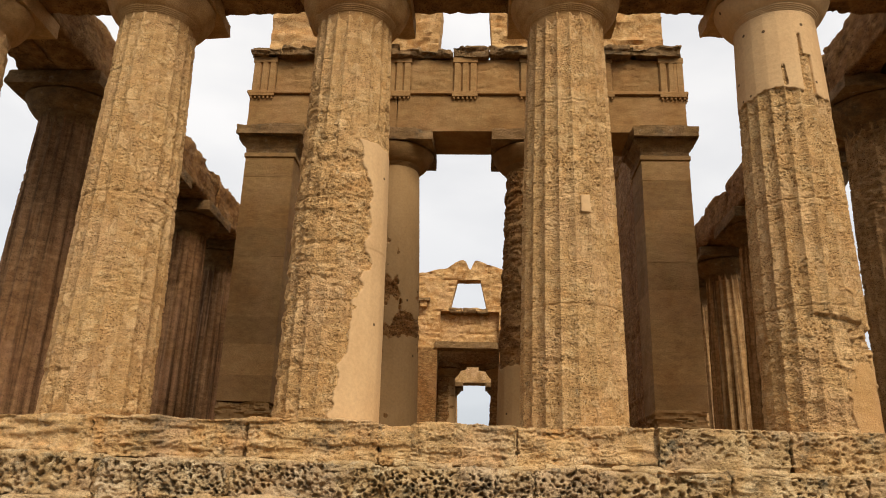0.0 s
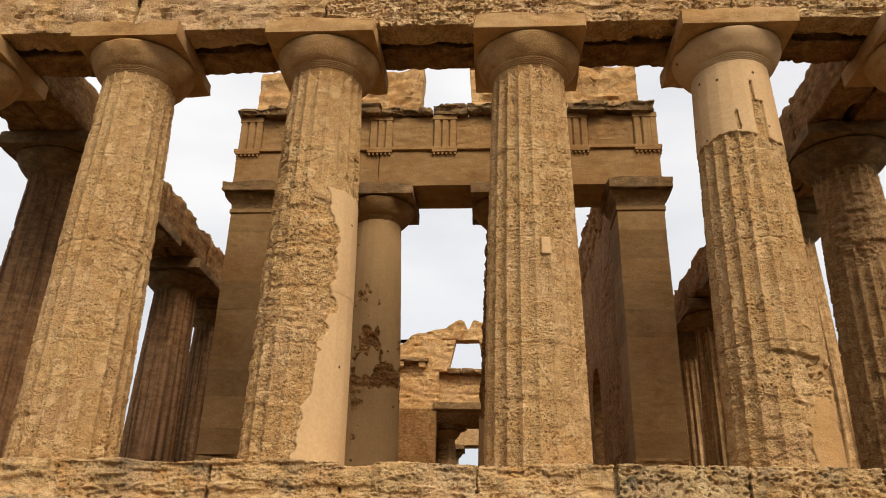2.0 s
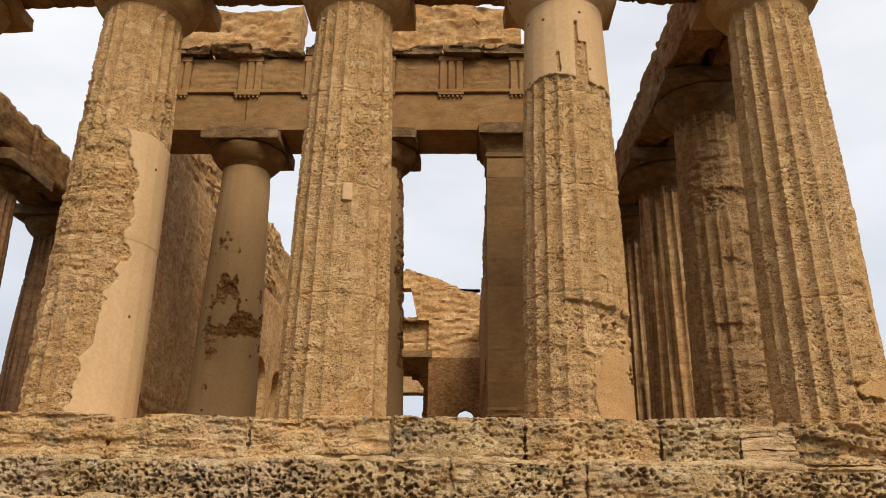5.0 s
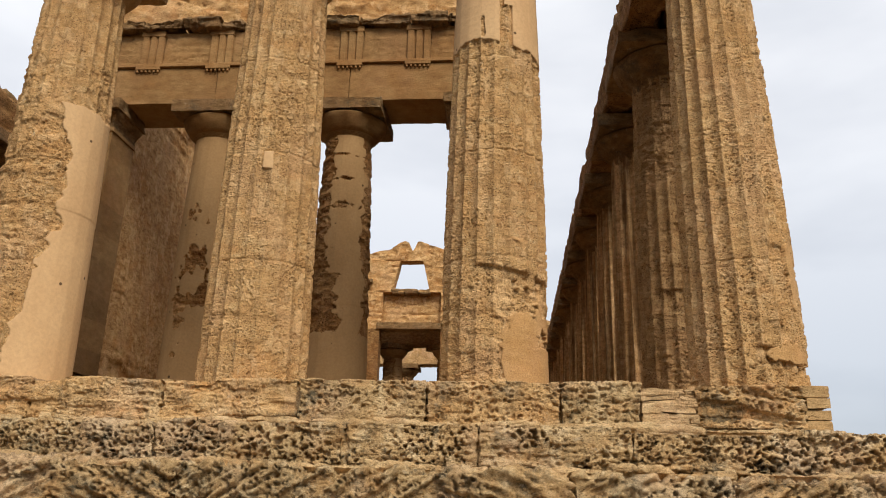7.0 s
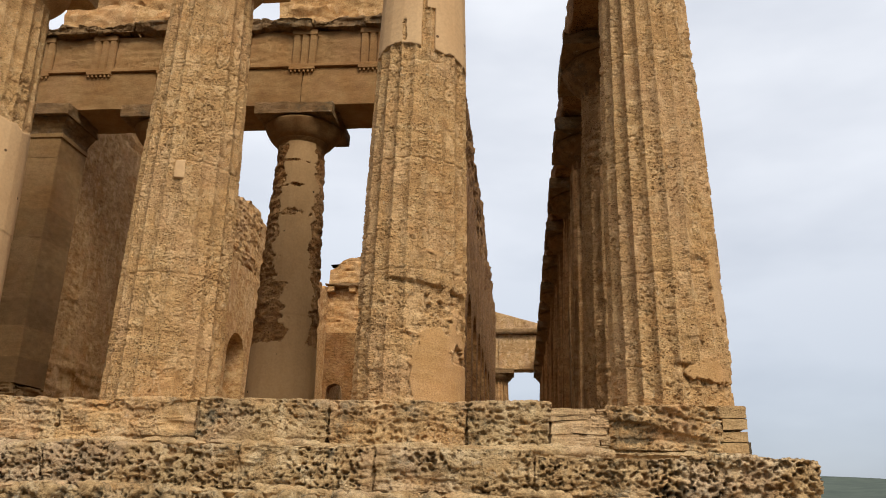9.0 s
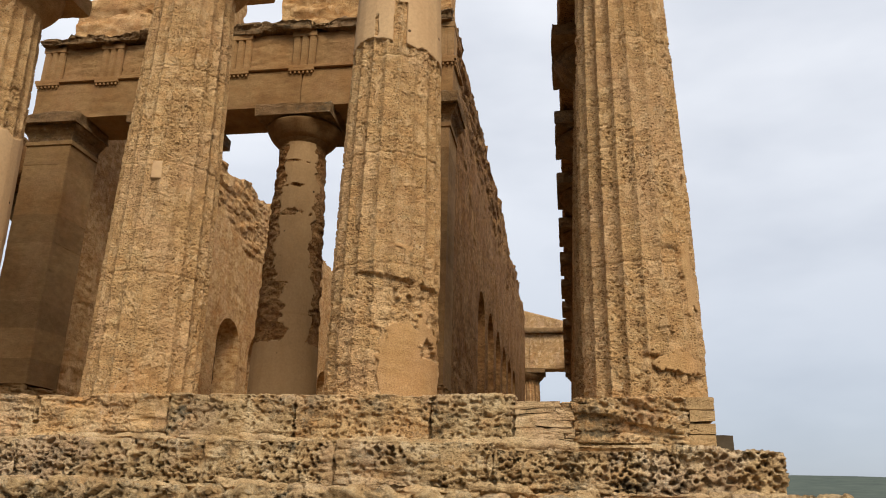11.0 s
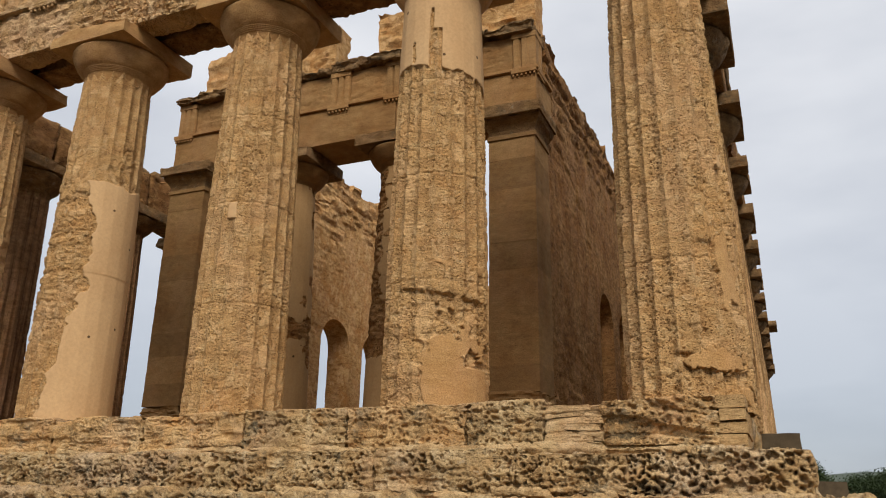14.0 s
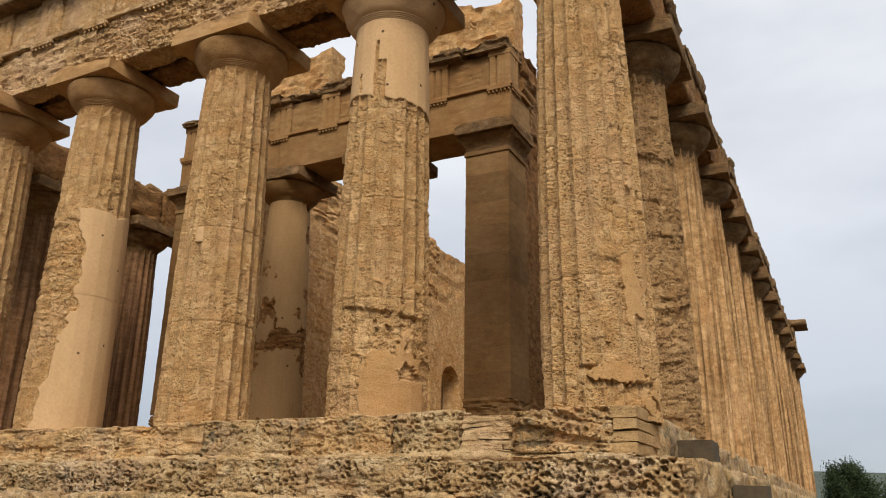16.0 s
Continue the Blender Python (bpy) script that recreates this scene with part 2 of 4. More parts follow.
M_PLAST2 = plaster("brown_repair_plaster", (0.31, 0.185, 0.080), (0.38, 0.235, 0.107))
M_FOOT = stone("orange_repair_mortar", (0.40, 0.228, 0.090), (0.46, 0.270, 0.110), (0.51, 0.31, 0.135), pits=0.3, bump=0.4, stain=0.3, crust=0.2)
M_GROUND = plain("dark_trodden_earth", (0.042, 0.032, 0.019), (0.080, 0.062, 0.038), 0.8)
M_HILL = plain("wooded_hillside", (0.045, 0.058, 0.045), (0.085, 0.10, 0.075), 0.02)
M_LEAF = plain("dark_foliage", (0.018, 0.032, 0.014), (0.055, 0.075, 0.03), 2.0)
M_BARK = plain("grey_bark", (0.09, 0.07, 0.05), (0.16, 0.13, 0.10), 8.0)
M_NEW = stone("pale_new_stone", (0.35, 0.212, 0.088), (0.46, 0.292, 0.130), (0.54, 0.36, 0.172), pits=0.5, bump=0.7)
M_DARK = plain("dark_grey_block", (0.060, 0.044, 0.026), (0.10, 0.074, 0.046), 9.0)


# ---------------------------------------------------------------- noise
def _hash(ix, iy, iz, seed):
    h = (ix.astype(np.uint32) * np.uint32(374761393)) ^ (iy.astype(np.uint32) * np.uint32(668265263)) ^ (iz.astype(np.uint32) * np.uint32(2147483647)) ^ np.uint32((seed * 144665) & 0xFFFFFFFF)
    h = (h ^ (h >> np.uint32(13))) * np.uint32(1274126177)
    h = (h ^ (h >> np.uint32(16))) * np.uint32(2246822519)
    h = h ^ (h >> np.uint32(15))
    return h.astype(np.float64) / 4294967295.0


def vnoise(p, seed=0):
    """Smooth value noise in 0..1 at points p (..., 3)."""
    i = np.floor(p).astype(np.int64)
    f = p - i
    f = f * f * (3 - 2 * f)
    out = 0
    for dx in (0, 1):
        for dy in (0, 1):
            for dz in (0, 1):
                wgt = (f[..., 0] if dx else 1 - f[..., 0]) * (f[..., 1] if dy else 1 - f[..., 1]) * (f[..., 2] if dz else 1 - f[..., 2])
                out = out + wgt * _hash(i[..., 0] + dx, i[..., 1] + dy, i[..., 2] + dz, seed)
    return out


def fbm(p, octaves=4, seed=0, gain=0.5):
    s, a, tot = 0.0, 1.0, 0.0
    for k in range(octaves):
        s = s + a * vnoise(p * (2.03 ** k) + 17.3 * k, seed + k)
        tot += a
        a *= gain
    return s / tot


def cells(p, seed=0):
    """Distance to the nearest of scattered points, one to a unit cell."""
    i = np.floor(p).astype(np.int64)
    best = np.full(p.shape[:-1], 9.0)
    for dx in (-1, 0, 1):
        for dy in (-1, 0, 1):
            for dz in (-1, 0, 1):
                c = (i[..., 0] + dx, i[..., 1] + dy, i[..., 2] + dz)
                d = 0
                for k in range(3):
                    d = d + (c[k] + _hash(*c, seed + 31 * k) - p[..., k]) ** 2
                best = np.minimum(best, d)
    return np.sqrt(best)


def smooth(a, b, x):
    t = np.clip((x - a) / (b - a), 0, 1)
    return t * t * (3 - 2 * t)


# ---------------------------------------------------------------- mesh helpers
def mesh_of(name, verts, faces, soft=True):
    me = D.meshes.new(name)
    verts = np.asarray(verts, np.float32).reshape(-1, 3)
    faces = np.asarray(faces, np.int32)
    k = faces.shape[1]
    me.vertices.add(len(verts))
    me.vertices.foreach_set("co", verts.ravel())
    me.loops.add(faces.size)
    me.loops.foreach_set("vertex_index", faces.ravel())
    me.polygons.add(len(faces))
    me.polygons.foreach_set("loop_start", np.arange(0, faces.size, k, dtype=np.int32))
    if soft:
        me.polygons.foreach_set("use_smooth", np.ones(len(faces), bool))
    me.update(calc_edges=True)
    me.validate()
    return me


def put(name, me, material, parent=None, label="", at=None):
    me.materials.clear()
    me.materials.append(material)
    ob = new(name, me)
    if at is not None:
        ob.matrix_basis = at
    if parent is not None:
        ob.parent = parent
    if label:
        ob["label"] = label
    return ob


def part(name, bm, material, parent=None, label="", at=None):
    me = D.meshes.new(name)
    bm.to_mesh(me)
    bm.free()
    return put(name, me, material, parent, label, at)


def thing(name, label, category, group="", kind="", at=None):
    ob = new(name)
    ob.empty_display_size = 0.2
    if at is not None:
        ob.matrix_basis = at
    return tagged(ob, label, category, group, kind)


def box_bm(boxes, bevel=0.0):
    bm = bmesh.new()
    for x0, x1, y0, y1, z0, z1 in boxes:
        bmesh.ops.create_cube(bm, size=1, matrix=Matrix.Translation(((x0 + x1) / 2, (y0 + y1) / 2, (z0 + z1) / 2)) @ Matrix.Diagonal((x1 - x0, y1 - y0, z1 - z0, 1)))
    if bevel:
        bmesh.ops.bevel(bm, geom=bm.edges[:], offset=bevel, segments=1, affect="EDGES")
    return bm


def quads(nu, nv, closed=False):
    """Quad indices of a grid of nu columns by nv rows (row-major, rows of nu)."""
    u = np.arange(nu if closed else nu - 1)
    v = np.arange(nv - 1)
    U, V = np.meshgrid(u, v)
    a = V * nu + U
    b = V * nu + (U + 1) % nu
    return np.stack([a, b, b + nu, a + nu], -1).reshape(-1, 4)


def rock_mesh(size, seed, cell=0.06, rnd=0.03, amp=0.012, bed=0.01, pit=0.0, pit_size=0.06, origin=(0, 0, 0), chip=0.0, same=None, tilt=0.0, lump=0.0, layer=6.0):
    """A block of weathered stone about its own centre: rounded edges, bedded and pitted faces, broken corners."""
    s = np.array(size, float)
    cl = cell if hasattr(cell, '__len__') else (cell, cell, cell)
    n = [max(2, int(round(d / c)) + 1) for d, c in zip(s, cl)]
    ax = [np.linspace(-0.5, 0.5, k) * d for k, d in zip(n, s)]
    vs, fs, base = [], [], 0
    for k in range(3):
        a, b = [j for j in range(3) if j != k]
        A, B = np.meshgrid(ax[a], ax[b])
        for side in (-1, 1):
            p = np.zeros(A.shape + (3,))
            p[..., a], p[..., b], p[..., k] = A, B, side * s[k] / 2
            q = quads(n[a], n[b]) + base
            if (side == -1) != (k == 1):
                q = q[:, ::-1]
            vs.append(p.reshape(-1, 3))
            fs.append(q)
            base += A.size
    v, f = np.concatenate(vs), np.concatenate(fs)
    key, first, inv = np.unique(np.round(v * 2000).astype(np.int64), axis=0, return_index=True, return_inverse=True)
    v, f = v[first], inv.ravel()[f]
    inner = np.clip(v, -s / 2 + rnd, s / 2 - rnd)
    d = v - inner
    ln = np.maximum(np.linalg.norm(d, axis=1, keepdims=True), 1e-9)
    nrm = d / ln
    v = inner + nrm * rnd
    w = v + np.array(origin) + (0 if same else seed * 3.77)
    seed = same or seed
    ct, st = math.cos(radians(tilt)), math.sin(radians(tilt))
    r = np.stack([w[:, 0] * ct + w[:, 2] * st, w[:, 1], w[:, 2] * ct - w[:, 0] * st], -1)
    off = amp * (fbm(r * (3.6, 3.6, layer), 5, seed, 0.62) - 0.5) * 2
    off += bed * (smooth(0.40, 0.60, fbm(r * (2.2, 2.2, 13.0), 4, seed + 5)) - 0.5) * 2
    if lump:
        off += lump * (fbm(w * (1.6, 1.6, 2.0), 3, seed + 61) - 0.55) * 2
    if pit:
        g = smooth(0.30, 0.50, fbm(w * (1.7, 1.7, 2.2), 3, seed + 9))
        bend = np.stack([fbm(w * 14 + 5.0 * k, 2, seed + 40 + k) - 0.5 for k in range(3)], -1) * pit_size * 0.9
        wide = 0.20 + 0.34 * fbm(w * 4.0, 2, seed + 33)
        c = cells((r + bend) / pit_size * (1, 1, 1.25), seed + 3)
        off -= pit * (1 - smooth(wide - 0.06, wide + 0.08, c)) * (0.15 + 0.85 * g)
        c2 = cells((r + bend * 0.6) / (pit_size * 0.5), seed + 4)
        off -= pit * 0.45 * (1 - smooth(0.22, 0.38, c2)) * (0.15 + 0.85 * g)
    if chip:
        e = smooth(0.52, 0.75, fbm(w * 1.7, 3, seed + 21))
        edge = (np.sum(np.abs(v) > s / 2 - 0.16, axis=1) >= 2)
        off -= chip * e * np.where(edge, 1.0, 0.35)
    me = mesh_of("block", v + nrm * off[:, None], f)
    if rnd <= 0.02:
        me.set_sharp_from_angle(angle=radians(32))
    return me


def slab_arrays(fa, fb, nu, nv, t0, t1, axis, disp):
    """A solid panel: grid (a, b)(u, v) drawn between the planes t0 and t1 of an axis. disp(points, sign) moves its two faces."""
    U, V = np.meshgrid(np.linspace(0, 1, nu), np.linspace(0, 1, nv))
    A, B = fa(U, V), fb(U, V)
    grids = []
    for t, sgn in ((t0, -1), (t1, 1)):
        p = np.zeros(U.shape + (3,))
        if axis == "x":
            p[..., 0], p[..., 1], p[..., 2] = t, A, B
        else:
            p[..., 0], p[..., 1], p[..., 2] = A, t, B
        p[..., 0 if axis == "x" else 1] += disp(p, sgn)
        grids.append(p.reshape(-1, 3))
    n = nu * nv
    q = quads(nu, nv)
    ring = np.concatenate([np.arange(nu), np.arange(2 * nu - 1, n, nu), np.arange(n - 2, n - nu - 1, -1), np.arange(n - 2 * nu, 0, -nu)])
    r2 = np.roll(ring, -1)
    side = np.stack([ring, r2, r2 + n, ring + n], -1)
    flip = axis == "y"
    f = np.concatenate([q[:, ::-1] if not flip else q, (q if not flip else q[:, ::-1]) + n, side if not flip else side[:, ::-1]])
    return np.concatenate(grids), f


def joined(list_of):
    vs, fs, base = [], [], 0
    for v, f in list_of:
        vs.append(v)
        fs.append(f + base)
        base += len(v)
    return np.concatenate(vs), np.concatenate(fs)


def flat_soft(ob, angle=40):
    """Smooth faces, but keep the sharp edges sharp."""
    ob.data.set_sharp_from_angle(angle=radians(angle))
    return ob


# ---------------------------------------------------------------- plan
S = 2.6            # top of the stylobate
NECK, ABA, ARCH = 8.54, 8.99, 9.27
FRONT_X = (-7.72, -4.68, -1.6, 1.6, 4.70, 7.72)
BACK_Y = 37.9
FLANK_Y = [3.158 * k for k in range(1, 12)]


# ---------------------------------------------------------------- columns
def ang(T, centre):
    """Signed angle from a direction given in degrees, in degrees."""
    return (np.degrees(T) - centre + 180) % 360 - 180


def shaft_grid(nth, nz, seed, r0=0.70, r1=0.565, z0=-0.12, z1=NECK - S, flute=0.052, erode=0.35, rough=1.0, mask=None, wear=None, ledges=(), front=False):
    """Radii of a fluted, weathered shaft. Returns vertices, quads and the plaster mask of each quad."""
    th = np.linspace(0, 2 * np.pi, nth, endpoint=False)
    if front:
        th = np.radians(np.interp(np.arange(nth) / nth, [0, 0.8, 1], [-195, 20, 165]))
    z = np.linspace(z0, z1, nz)
    T, Z = np.meshgrid(th, z)
    R = r0 + (r1 - r0) * (Z / (NECK - S)) + 0.022 * np.sin(np.pi * np.clip(Z / (NECK - S), 0, 1))
    fl = (T / (2 * np.pi) * 20) % 1.0
    cup = 1 - (2 * fl - 1) ** 2
    P = np.stack([R * np.cos(T), R * np.sin(T), Z], -1)
    Q = P + seed * 5.13
    e = smooth(0.62 - erode * 0.55, 0.86 - erode * 0.55, fbm(Q * (1.5, 1.5, 0.9), 4, seed))
    if wear is not None:
        e = np.clip(e + wear(T, Z), 0, 1)
    bed = smooth(0.38, 0.62, fbm(Q * (3.2, 3.2, 10.0), 4, seed + 3)) - 0.5
    lump = fbm(Q * (5.5, 5.5, 7.0), 5, seed + 7, 0.6) - 0.5
    chips = smooth(0.54, 0.62, fbm(Q * (6.0, 6.0, 10.0), 4, seed + 11))
    gate = smooth(0.40, 0.60, fbm(Q * 2.1, 3, seed + 13))
    pit = (1 - smooth(0.24, 0.35, cells(Q * (15, 15, 22), seed + 2))) * (0.3 + 0.7 * gate)
    pit = np.maximum(pit, 0.6 * (1 - smooth(0.20, 0.36, cells(Q * (30, 30, 44), seed + 6))) * (1 - 0.7 * gate))
    off = -flute * cup * (1 - 0.62 * e) * (1 - 0.2 * Z / 6.0)
    off += rough * (0.004 + 0.022 * e) * bed + rough * (0.007 + 0.024 * e) * lump - 0.012 * e
    off -= rough * 0.013 * chips * (0.3 + e) + rough * 0.028 * pit * (0.75 + 0.25 * e)
    for zj in (1.55, 3.02, 4.45):
        zz = zj + 0.03 * np.sin(seed * 2.1 + zj)
        off -= 0.016 * np.exp(-((Z - zz - 0.012 * (vnoise(np.stack([np.cos(T) * 3, np.sin(T) * 3, Z * 0 + seed], -1)) - 0.5)) / 0.013) ** 2)
    for zl, depth, mid, half in ledges:
        rim = zl + 0.16 * (fbm(Q * (1.8, 1.8, 0.6), 2, seed + 17) - 0.5) * 2 + 0.06 * (fbm(Q * (9, 9, 5), 4, seed + 19, 0.65) - 0.5) * 2
        off -= depth * smooth(0.0, 0.035, rim - Z) * np.exp(-((rim - Z) / 0.45) ** 2) * smooth(0.34, 0.52, fbm(Q * (2.5, 2.5, 2.5), 3, seed + 23)) * (1 - smooth(half - 15, half, np.abs(ang(T, mid))))
    mk = np.zeros(T.shape)
    if mask is not None:
        mk = mask(T, Z, Q)
        soft = -0.004 * cup + 0.0015 * (lump + bed)
        k = smooth(0.35, 0.65, mk)
        off = off * (1 - k) + (soft + np.where(Z < 2.3, -0.022, 0.004) * (1 if ledges else 0.25)) * k
    Rn = R + off
    v = np.stack([Rn * np.cos(T), Rn * np.sin(T), Z], -1).reshape(-1, 3)
    q = quads(nth, nz, True)
    return v, q, mk.reshape(-1)[q].mean(1) > 0.5


def lathe(profile, n=96):
    """Surface of revolution about z from (radius, height) pairs."""
    pr = np.array(profile, float)
    th = np.linspace(0, 2 * np.pi, n, endpoint=False)
    v = np.stack([pr[:, :1] * np.cos(th), pr[:, :1] * np.sin(th), np.repeat(pr[:, 1:], n, 1)], -1)
    return v.reshape(-1, 3), quads(n, len(pr), True)


def capital_profile(h, rn, ra):
    """Annulets and echinus, from the neck up to the abacus."""
    pts = [(rn - 0.03, -0.16), (rn - 0.005, -0.06), (rn + 0.004, 0.0)]
    for k in range(4):
        b = 0.022 * k
        pts += [(rn + 0.012 + 0.016 * k, 0.004 + b), (rn + 0.022 + 0.016 * k, 0.010 + b), (rn + 0.016 + 0.016 * k, 0.020 + b)]
    r = rn + 0.075
    for k in range(9):
        a = k / 8
        pts.append((r + (ra - r) * (a ** 0.85) * (1 - 0.04 * max(0, a - 0.8) * 5), 0.095 + (h - 0.15) * (a ** 1.25)))
    pts += [(ra - 0.005, h - 0.03), (ra - 0.05, h), (0.2, h + 0.002)]
    return pts


def capital_mesh(seed, h=ABA - NECK, rn=0.555, ra=0.825, worn=0.01, n=96):
    v, q = lathe(capital_profile(h, rn, ra), n)
    nr = v.copy()
    nr[:, 2] = 0
    nr /= np.maximum(np.linalg.norm(nr, axis=1, keepdims=True), 1e-6)
    w = v + seed * 2.9
    d = worn * (fbm(w * (4, 4, 7), 4, seed) - 0.55) * 2 - worn * 2.5 * smooth(0.6, 0.75, fbm(w * 2.2, 3, seed + 4))
    return mesh_of("echinus", v + nr * d[:, None], q)


def column(x, y, seed, label, shaft=None, caps=None, abacus=None, group="temple columns", mask=None, wear=None, ledges=(), nth=280, nz=360, erode=0.35, rough=1.0, flute=0.052, material=None, pmat=None, cmat=None, base=S, lean=0.0, front=False, r1=0.565, top=1.70, amat=None):
    """A Doric column: fluted shaft, echinus with annulets and a square abacus."""
    t = thing("column", label, "column", group, at=pose(x, y, base, 0, lean))
    v, q, m = shaft_grid(nth, nz, seed, r1=r1, front=front, erode=erode, rough=rough, flute=flute, mask=mask, wear=wear, ledges=ledges)
    put("shaft", mesh_of("shaft", v, q[~m]), material or M_COL, t)
    if m.any():
        high = v[q[:, 0], 2] > 2.4 if wear in (wear_fifth, wear_corner) else np.ones(len(q), bool)
        if (m & high).any():
            put("plaster_repair", mesh_of("plaster_repair", v, q[m & high]), pmat or M_PLAST, t, "smooth plaster repair")
        if (m & ~high).any():
            put("foot_repair", mesh_of("foot_repair", v, q[m & ~high]), M_FOOT, t, "orange plaster repair at the foot")
    put("echinus", capital_mesh(seed, rn=r1 - 0.01, ra=0.825 + 0.4 * (top - 1.70), worn=0.012 if rough > 0.5 else 0.006), cmat or M_CAP, t, at=pose(0, 0, NECK - S))
    put("abacus", rock_mesh((top, top, ARCH - ABA), seed, 0.06, 0.018, 0.008, 0.004, chip=0.05), amat or cmat or M_CAP, t, at=pose(0, 0, (ABA + ARCH) / 2 - S))
    return t


def repair_third(T, Z, Q):
    """Plaster over the right side of the lower shaft, with a ragged edge."""
    edge = np.interp(Z, [0.0, 0.9, 1.5, 2.1, 3.05, 3.75, 4.0], [-79, -61, -54, -41, -43, -60, -58])
    edge = edge + 14 * (fbm(Q * (3, 3, 5), 3, 77) - 0.5) * 2
    a = ang(T, 0)
    on = smooth(-3, 3, a - edge) * (1 - smooth(128, 134, a))
    topz = 3.86 + 0.10 * (fbm(Q * 4, 3, 78) - 0.5) * 2
    return on * (1 - smooth(-0.03, 0.03, Z - topz))


def repair_fifth(T, Z, Q):
    """Plaster collar under the capital and a patch at the foot."""
    a = ang(T, -90)
    rim = 4.58 + 0.16 * (fbm(Q * (4, 4, 4), 4, 81) - 0.5) * 2 + 0.10 * np.cos(np.radians(a - 20)) - 0.0015 * a
    up = smooth(-0.03, 0.03, Z - rim)
    wob = 5 * (fbm(Q * (8, 8, 3), 3, 86) - 0.5)
    bare = (1 - smooth(7, 8.5, np.abs(a - 16 + wob * 0.3))) * (1 - smooth(5.20, 5.23, Z))
    bare = np.maximum(bare, (1 - smooth(1.5, 3.0, np.abs(a - 9 + wob))) * (1 - smooth(5.5, 5.6, Z)))
    bare = np.maximum(bare, (1 - smooth(1.5, 3.0, np.abs(a + 16 + wob))) * (1 - smooth(5.0, 5.1, Z)) * smooth(4.68, 4.75, Z))
    b = ang(T, -38) + 16 * (fbm(Q * (3, 3, 9), 3, 84) - 0.5)
    low = 0.50 + 0.03 * (fbm(Q * 5, 3, 85) - 0.5)
    foot = (1 - smooth(-0.02, 0.02, Z - low)) * (1 - smooth(40, 46, np.abs(b)))
    rag = smooth(0.565, 0.595, fbm(Q * (3.8, 3.8, 4.8), 5, 83, 0.6) + 0.10 * np.exp(-((Z - 0.7) / 0.3) ** 2) - 0.02)
    rag = rag * (1 - smooth(1.7, 1.95, Z)) * (1 - smooth(40, 48, np.abs(b)))
    foot = np.maximum(foot, rag)
    return np.maximum(up * (1 - bare), foot)


def repair_fourth(T, Z, Q):
    """A small squared patch of pale mortar at mid height."""
    wob = 0.03 * (fbm(Q * 9, 3, 71) - 0.5)
    a = np.abs(ang(T, -77)) / 57.3 * 0.62 + wob
    return (1 - smooth(0.055, 0.07, a)) * (1 - smooth(0.115, 0.135, np.abs(Z - 2.90) + wob))


def repair_corner(T, Z, Q):
    """Plaster showing in the hollows near the foot of the corner column."""
    rag = smooth(0.60, 0.63, fbm(Q * (3.6, 3.6, 4.0), 5, 93, 0.6) + 0.16 * np.exp(-((Z - 0.36) / 0.17) ** 2))
    low = rag * (1 - smooth(0.75, 0.95, Z)) * (1 - smooth(46, 52, np.abs(ang(T, -42))))
    up = smooth(0.575, 0.60, fbm(Q * (4.2, 4.2, 2.2), 4, 95, 0.55) + 0.07 * np.exp(-((Z - 1.55) / 0.6) ** 2)) * (1 - smooth(2.5, 3.2, Z)) * (1 - smooth(24, 30, np.abs(ang(T, -28))))
    return np.maximum(low, up)


def wear_third(T, Z):
    return 0.45 * smooth(-10, 40, -ang(T, -80)) * (1 - smooth(4.6, 5.2, Z)) - 1.4 * smooth(4.7, 5.1, Z)


def wear_fifth(T, Z):
    return 0.8 * smooth(1.65, 1.25, Z) + 0.3 * smooth(-30, 40, ang(T, -60)) - 0.25


def wear_corner(T, Z):
    return 0.45 * smooth(0, 50, ang(T, -50)) * smooth(2.6, 1.2, Z) + 0.35 * smooth(1.2, 0.5, Z) - 0.35


def build_front_columns():
    lab = "weathered ochre limestone Doric column on the temple's front"
    column(FRONT_X[0] - 0.06, 0, 11, "eroded ochre Doric corner column of the temple front", erode=0.4, nth=120, nz=110, lean=0.9)
    column(FRONT_X[1], 0, 12, lab + ", pale and softly fluted", erode=0.36, flute=0.042, front=True, nz=420)
    column(FRONT_X[2], 0, 13, lab + ", one side smoothed with repair plaster", mask=repair_third, wear=wear_third, erode=0.32, front=True, nz=420)
    column(FRONT_X[3], 0, 14, lab + ", fluted and closely pitted", mask=repair_fourth, erode=0.10, nth=380, nz=540, rough=1.0, flute=0.047, front=True, ledges=((0.85, 0.02, -90, 45),))
    column(FRONT_X[4], 0, 15, lab + ", plastered smooth below its capital", mask=repair_fifth, cmat=M_PLAST, amat=M_CAP, wear=wear_fifth, erode=0.14, nth=380, nz=540, rough=1.05, flute=0.052, front=True, ledges=((1.46, 0.065, -58, 60), (0.86, 0.05, -45, 55)))
    column(FRONT_X[5] + 0.07, 0, 16, "pitted ochre Doric corner column of the temple front", mask=repair_corner, wear=wear_corner, erode=0.12, flute=0.062, rough=1.1, nth=400, nz=540, lean=-0.9, front=True, ledges=((0.45, 0.065, -50, 55), (1.75, 0.045, -35, 45)))


